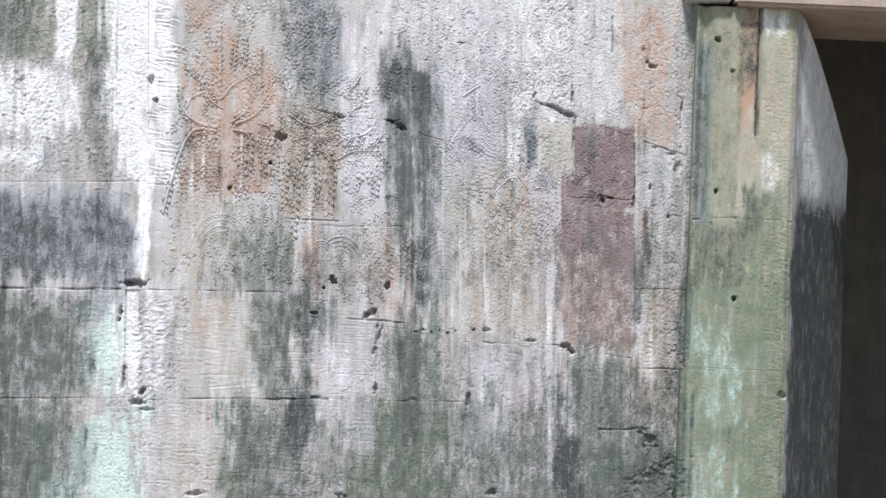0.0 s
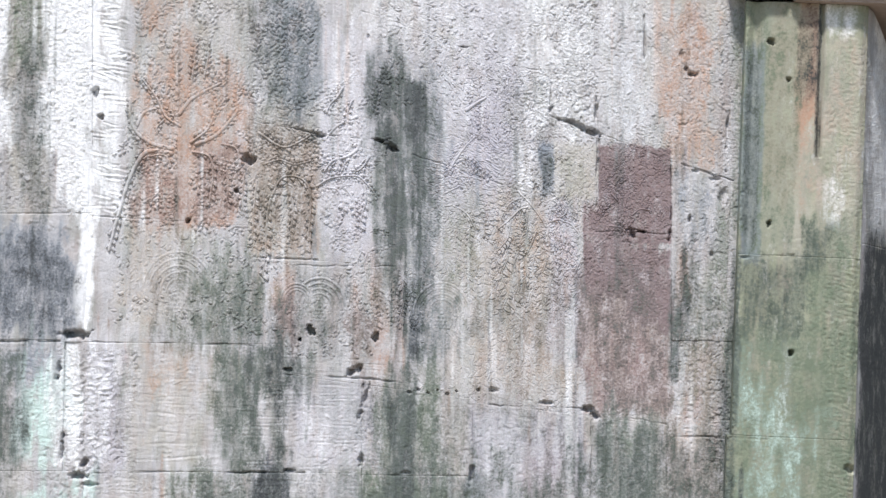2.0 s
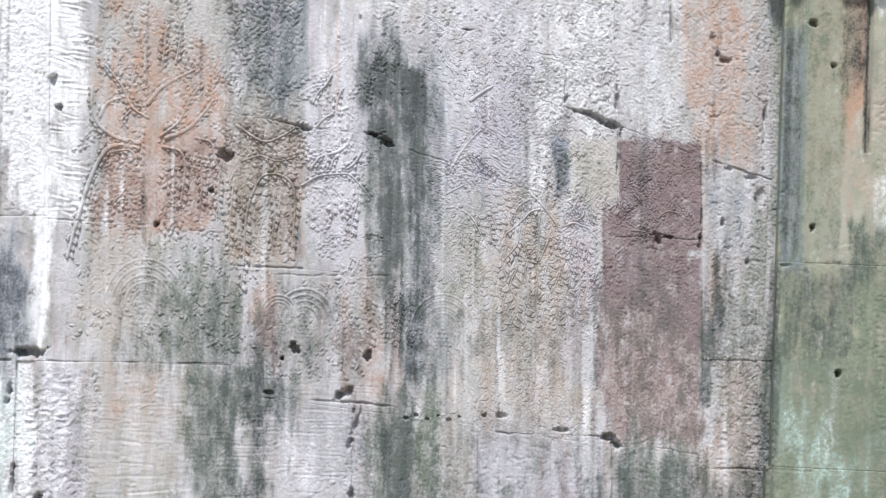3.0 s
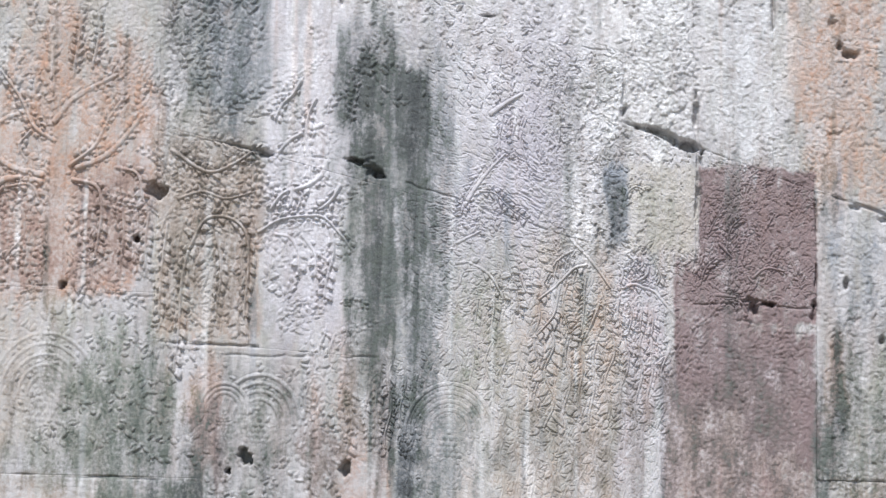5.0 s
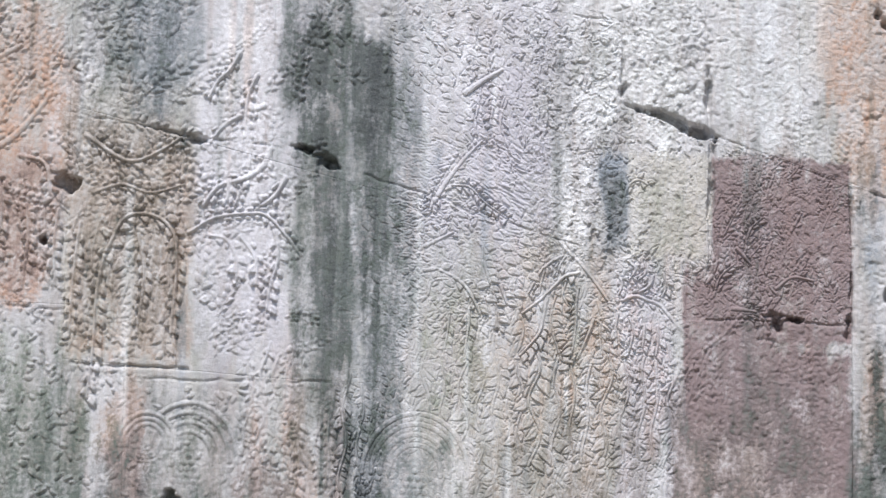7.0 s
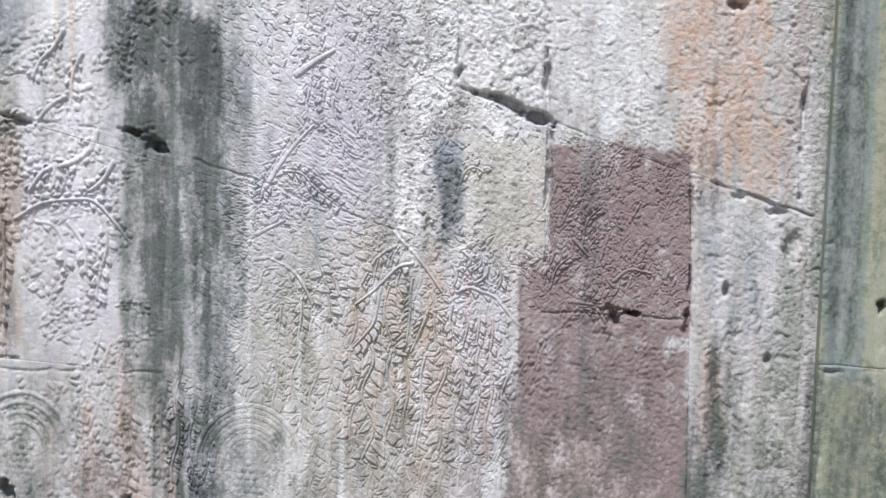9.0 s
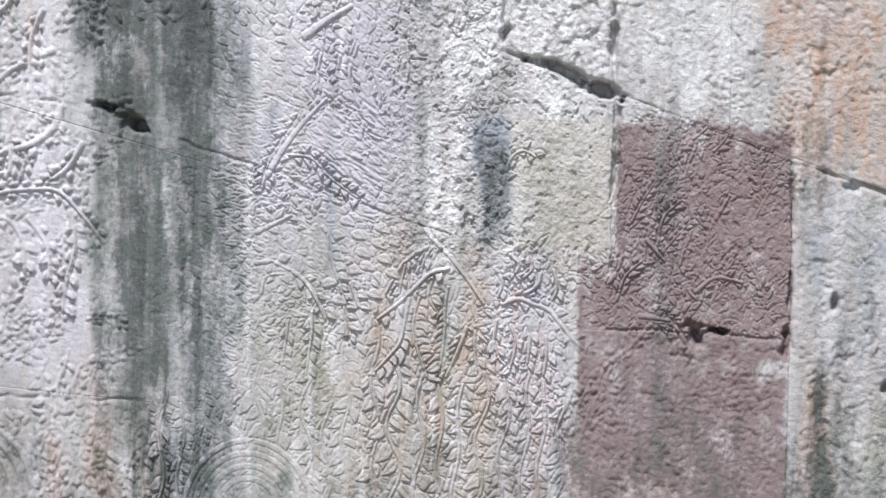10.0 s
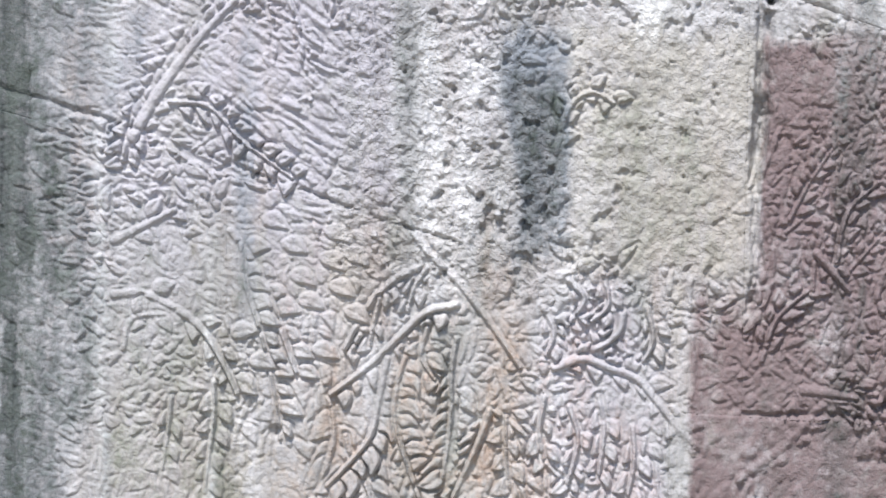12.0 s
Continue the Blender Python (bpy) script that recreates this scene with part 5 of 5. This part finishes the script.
B((-0.378, 1.423), (-0.280, 1.426), (-0.293, 1.672), (-0.391, 1.676))
B((-0.276, 1.342), (0.054, 1.315), (0.038, 1.660), (-0.293, 1.672))
# lower stones
B((-0.830, 1.042), (-0.262, 1.064), (-0.280, 1.426), (-0.850, 1.407), LOW)
B((-0.262, 1.064), (-0.040, 1.072), (-0.052, 1.323), (-0.276, 1.342), LOW)
B((-0.039, 1.068), (0.275, 1.079), (0.265, 1.297), (-0.052, 1.323), LOW)
B((0.288, 0.786), (0.619, 0.801), (0.600, 1.263), (0.265, 1.286), LOW)
B((0.611, 1.005), (0.837, 1.012), (0.828, 1.247), (0.600, 1.263), LOW)
B((0.837, 1.012), (1.034, 1.021), (1.031, 1.222), (0.829, 1.220), LOW)
B((-0.818, 0.665), (-0.183, 0.694), (-0.201, 1.067), (-0.830, 1.042), LOW)
B((-0.183, 0.694), (-0.022, 0.702), (-0.040, 1.072), (-0.201, 1.067), LOW)
B((-0.022, 0.702), (0.291, 0.716), (0.275, 1.079), (-0.039, 1.068), LOW)
B((0.630, 0.553), (1.047, 0.572), (1.034, 1.021), (0.611, 1.005), LOW)
B((0.299, 0.538), (0.630, 0.553), (0.619, 0.801), (0.288, 0.786), LOW)
B((-0.818, 0.486), (0.299, 0.538), (0.291, 0.716), (-0.818, 0.665), LOW)
# narrow stone let into the joint
B((-0.891, 1.039), (-0.830, 1.042), (-0.850, 1.407), (-0.904, 1.410))

# ---- the older wall that it abuts ----
older = thing("wall_older", "weathered older wall with pale lime streaks and dark growth", "wall", "structure")


def turned(x, z):
    """Its face leans back from the joint, with a rounded arris."""
    d = np.clip((-0.850, 1.626)[0] - x, 0, 9)
    return 0.002 * np.exp(-d / 0.02) - 0.004 * np.exp(-((d - 0.03) / 0.03) ** 2)


def O(bl, br, tr, tl):
    return block(bl, br, tr, tl, older, res=WIDE, face=turned)


O((-1.618, 1.741), (-0.847, 1.776), (-0.891, 2.574), (-1.668, 2.539))
O((-1.596, 1.379), (-0.827, 1.408), (-0.847, 1.776), (-1.618, 1.741))
O((-1.572, 1.008), (-0.891, 1.039), (-0.904, 1.410), (-1.596, 1.379))
O((-1.549, 0.632), (-0.818, 0.665), (-0.830, 1.042), (-1.572, 1.008))
O((-1.538, 0.453), (-0.818, 0.486), (-0.818, 0.665), (-1.549, 0.632))

# ---- pilaster beside the doorway ----
pil = thing("pilaster", "smooth greenish stone pilaster beside a dark doorway", "pilaster")
PX0, PX1, PZ = (0.990, 1.902)[0], (1.334, 1.917)[0], (1.145, 1.736)[1]
PTOP, PLOW = (1.119, 2.454)[1], (1.187, 0.579)[1]


def P(z0, z1, x0=PX0, x1=PX1, **kw):
    return block((x0, z0), (x1, z0), (x1, z1), (x0, z1), pil, PALE, WIDE, proud=0.0, **kw)


def upper(x, z):
    """The upper stone keeps a hollow at its side and the worn trace of a sunk fillet."""
    a = np.exp(-((x - PX0 - 0.03) / 0.018) ** 2) * 0.02
    b = np.exp(-((x - (PX0 + 0.215)) / 0.006) ** 2) * 0.018 * (z > (1.192, 2.017)[1])
    c = 0.012 * smooth((x - (PX1 - 0.03)) / 0.03) ** 2
    return -0.05 + a + b + c


def lower(x, z):
    return -0.05 + 0.014 * smooth((x - (PX1 - 0.03)) / 0.03) ** 2


P(PZ, PTOP, face=upper)
P((1.164, 1.230)[1], PZ, face=lower)
P(PLOW, (1.164, 1.230)[1], x0=PX0 - 0.012, face=lower)

# ---- the doorway: splayed jamb, lintel, dark room behind ----
door = thing("doorway", "dark doorway with a splayed stone jamb under a pinkish lintel", "doorway")
SOF = PTOP


def splay(x, z):
    return -0.03 + (x - PX1) * 1.85


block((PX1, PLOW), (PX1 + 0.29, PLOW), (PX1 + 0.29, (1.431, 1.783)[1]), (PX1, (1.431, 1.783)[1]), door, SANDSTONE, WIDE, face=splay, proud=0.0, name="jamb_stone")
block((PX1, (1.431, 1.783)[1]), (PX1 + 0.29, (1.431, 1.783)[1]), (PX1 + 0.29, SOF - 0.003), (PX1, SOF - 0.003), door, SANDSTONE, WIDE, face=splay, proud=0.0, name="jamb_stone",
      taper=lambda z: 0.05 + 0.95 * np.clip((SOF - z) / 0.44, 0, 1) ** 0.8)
box("lintel", PX0 + 0.12, 3.4, -0.10, 0.50, SOF, SOF + 0.5, PINK, door)
box("cornice_stone", PX0 - 0.05, PX0 + 0.117, -0.09, 0.3, (0.984, 2.467)[1], (0.984, 2.467)[1] + 0.4, SANDSTONE, door)
box("far_jamb", 2.75, 3.4, -0.05, 0.5, 0, SOF - 0.003, PALE, door)
room = thing("inner_room", "unlit inner chamber, its stone coloured darker to carry the shade", "room", "structure")
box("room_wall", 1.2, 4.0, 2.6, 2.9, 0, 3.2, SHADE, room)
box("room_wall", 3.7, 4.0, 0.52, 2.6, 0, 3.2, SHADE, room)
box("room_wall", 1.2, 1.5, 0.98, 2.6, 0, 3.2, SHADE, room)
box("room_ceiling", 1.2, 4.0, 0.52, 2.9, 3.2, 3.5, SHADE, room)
# the rest of the walls
rest = thing("wall_rest", "plain upper and lower courses of the temple wall", "wall", "structure")
LOWZ = (-0.326, 0.509)[1] - 0.02
for i in range(9):
    x = -3.2 + i * 0.52
    box("stone_block", x, x + 0.516, 0.012, 0.4, 0.0, LOWZ, SANDSTONE, rest, 0.006)
for i in range(7):
    x = -3.2 + i * 0.48
    if x + 0.48 < -1.5:
        for z0, z1 in ((LOWZ + 0.004, 1.1), (1.104, 1.5), (1.504, 1.9), (1.904, TOPZ)):
            box("stone_block", x, x + 0.476, 0.012, 0.4, z0, z1, SANDSTONE, rest, 0.006)
for j in range(2):
    for i in range(12):
        x = -3.2 + i * 0.56 + j * 0.25
        z = SOF + 0.504 + j * 0.42
        box("stone_block", x, x + 0.556, 0.0, 0.4, z, z + 0.416, SANDSTONE, rest, 0.006)
for i in range(6):
    x = -1.55 + i * 0.47
    if x + 0.466 < PX0 + 0.2:
        box("stone_block", x, x + 0.466, 0.0, 0.4, SOF + 0.12, SOF + 0.5, SANDSTONE, rest, 0.006)
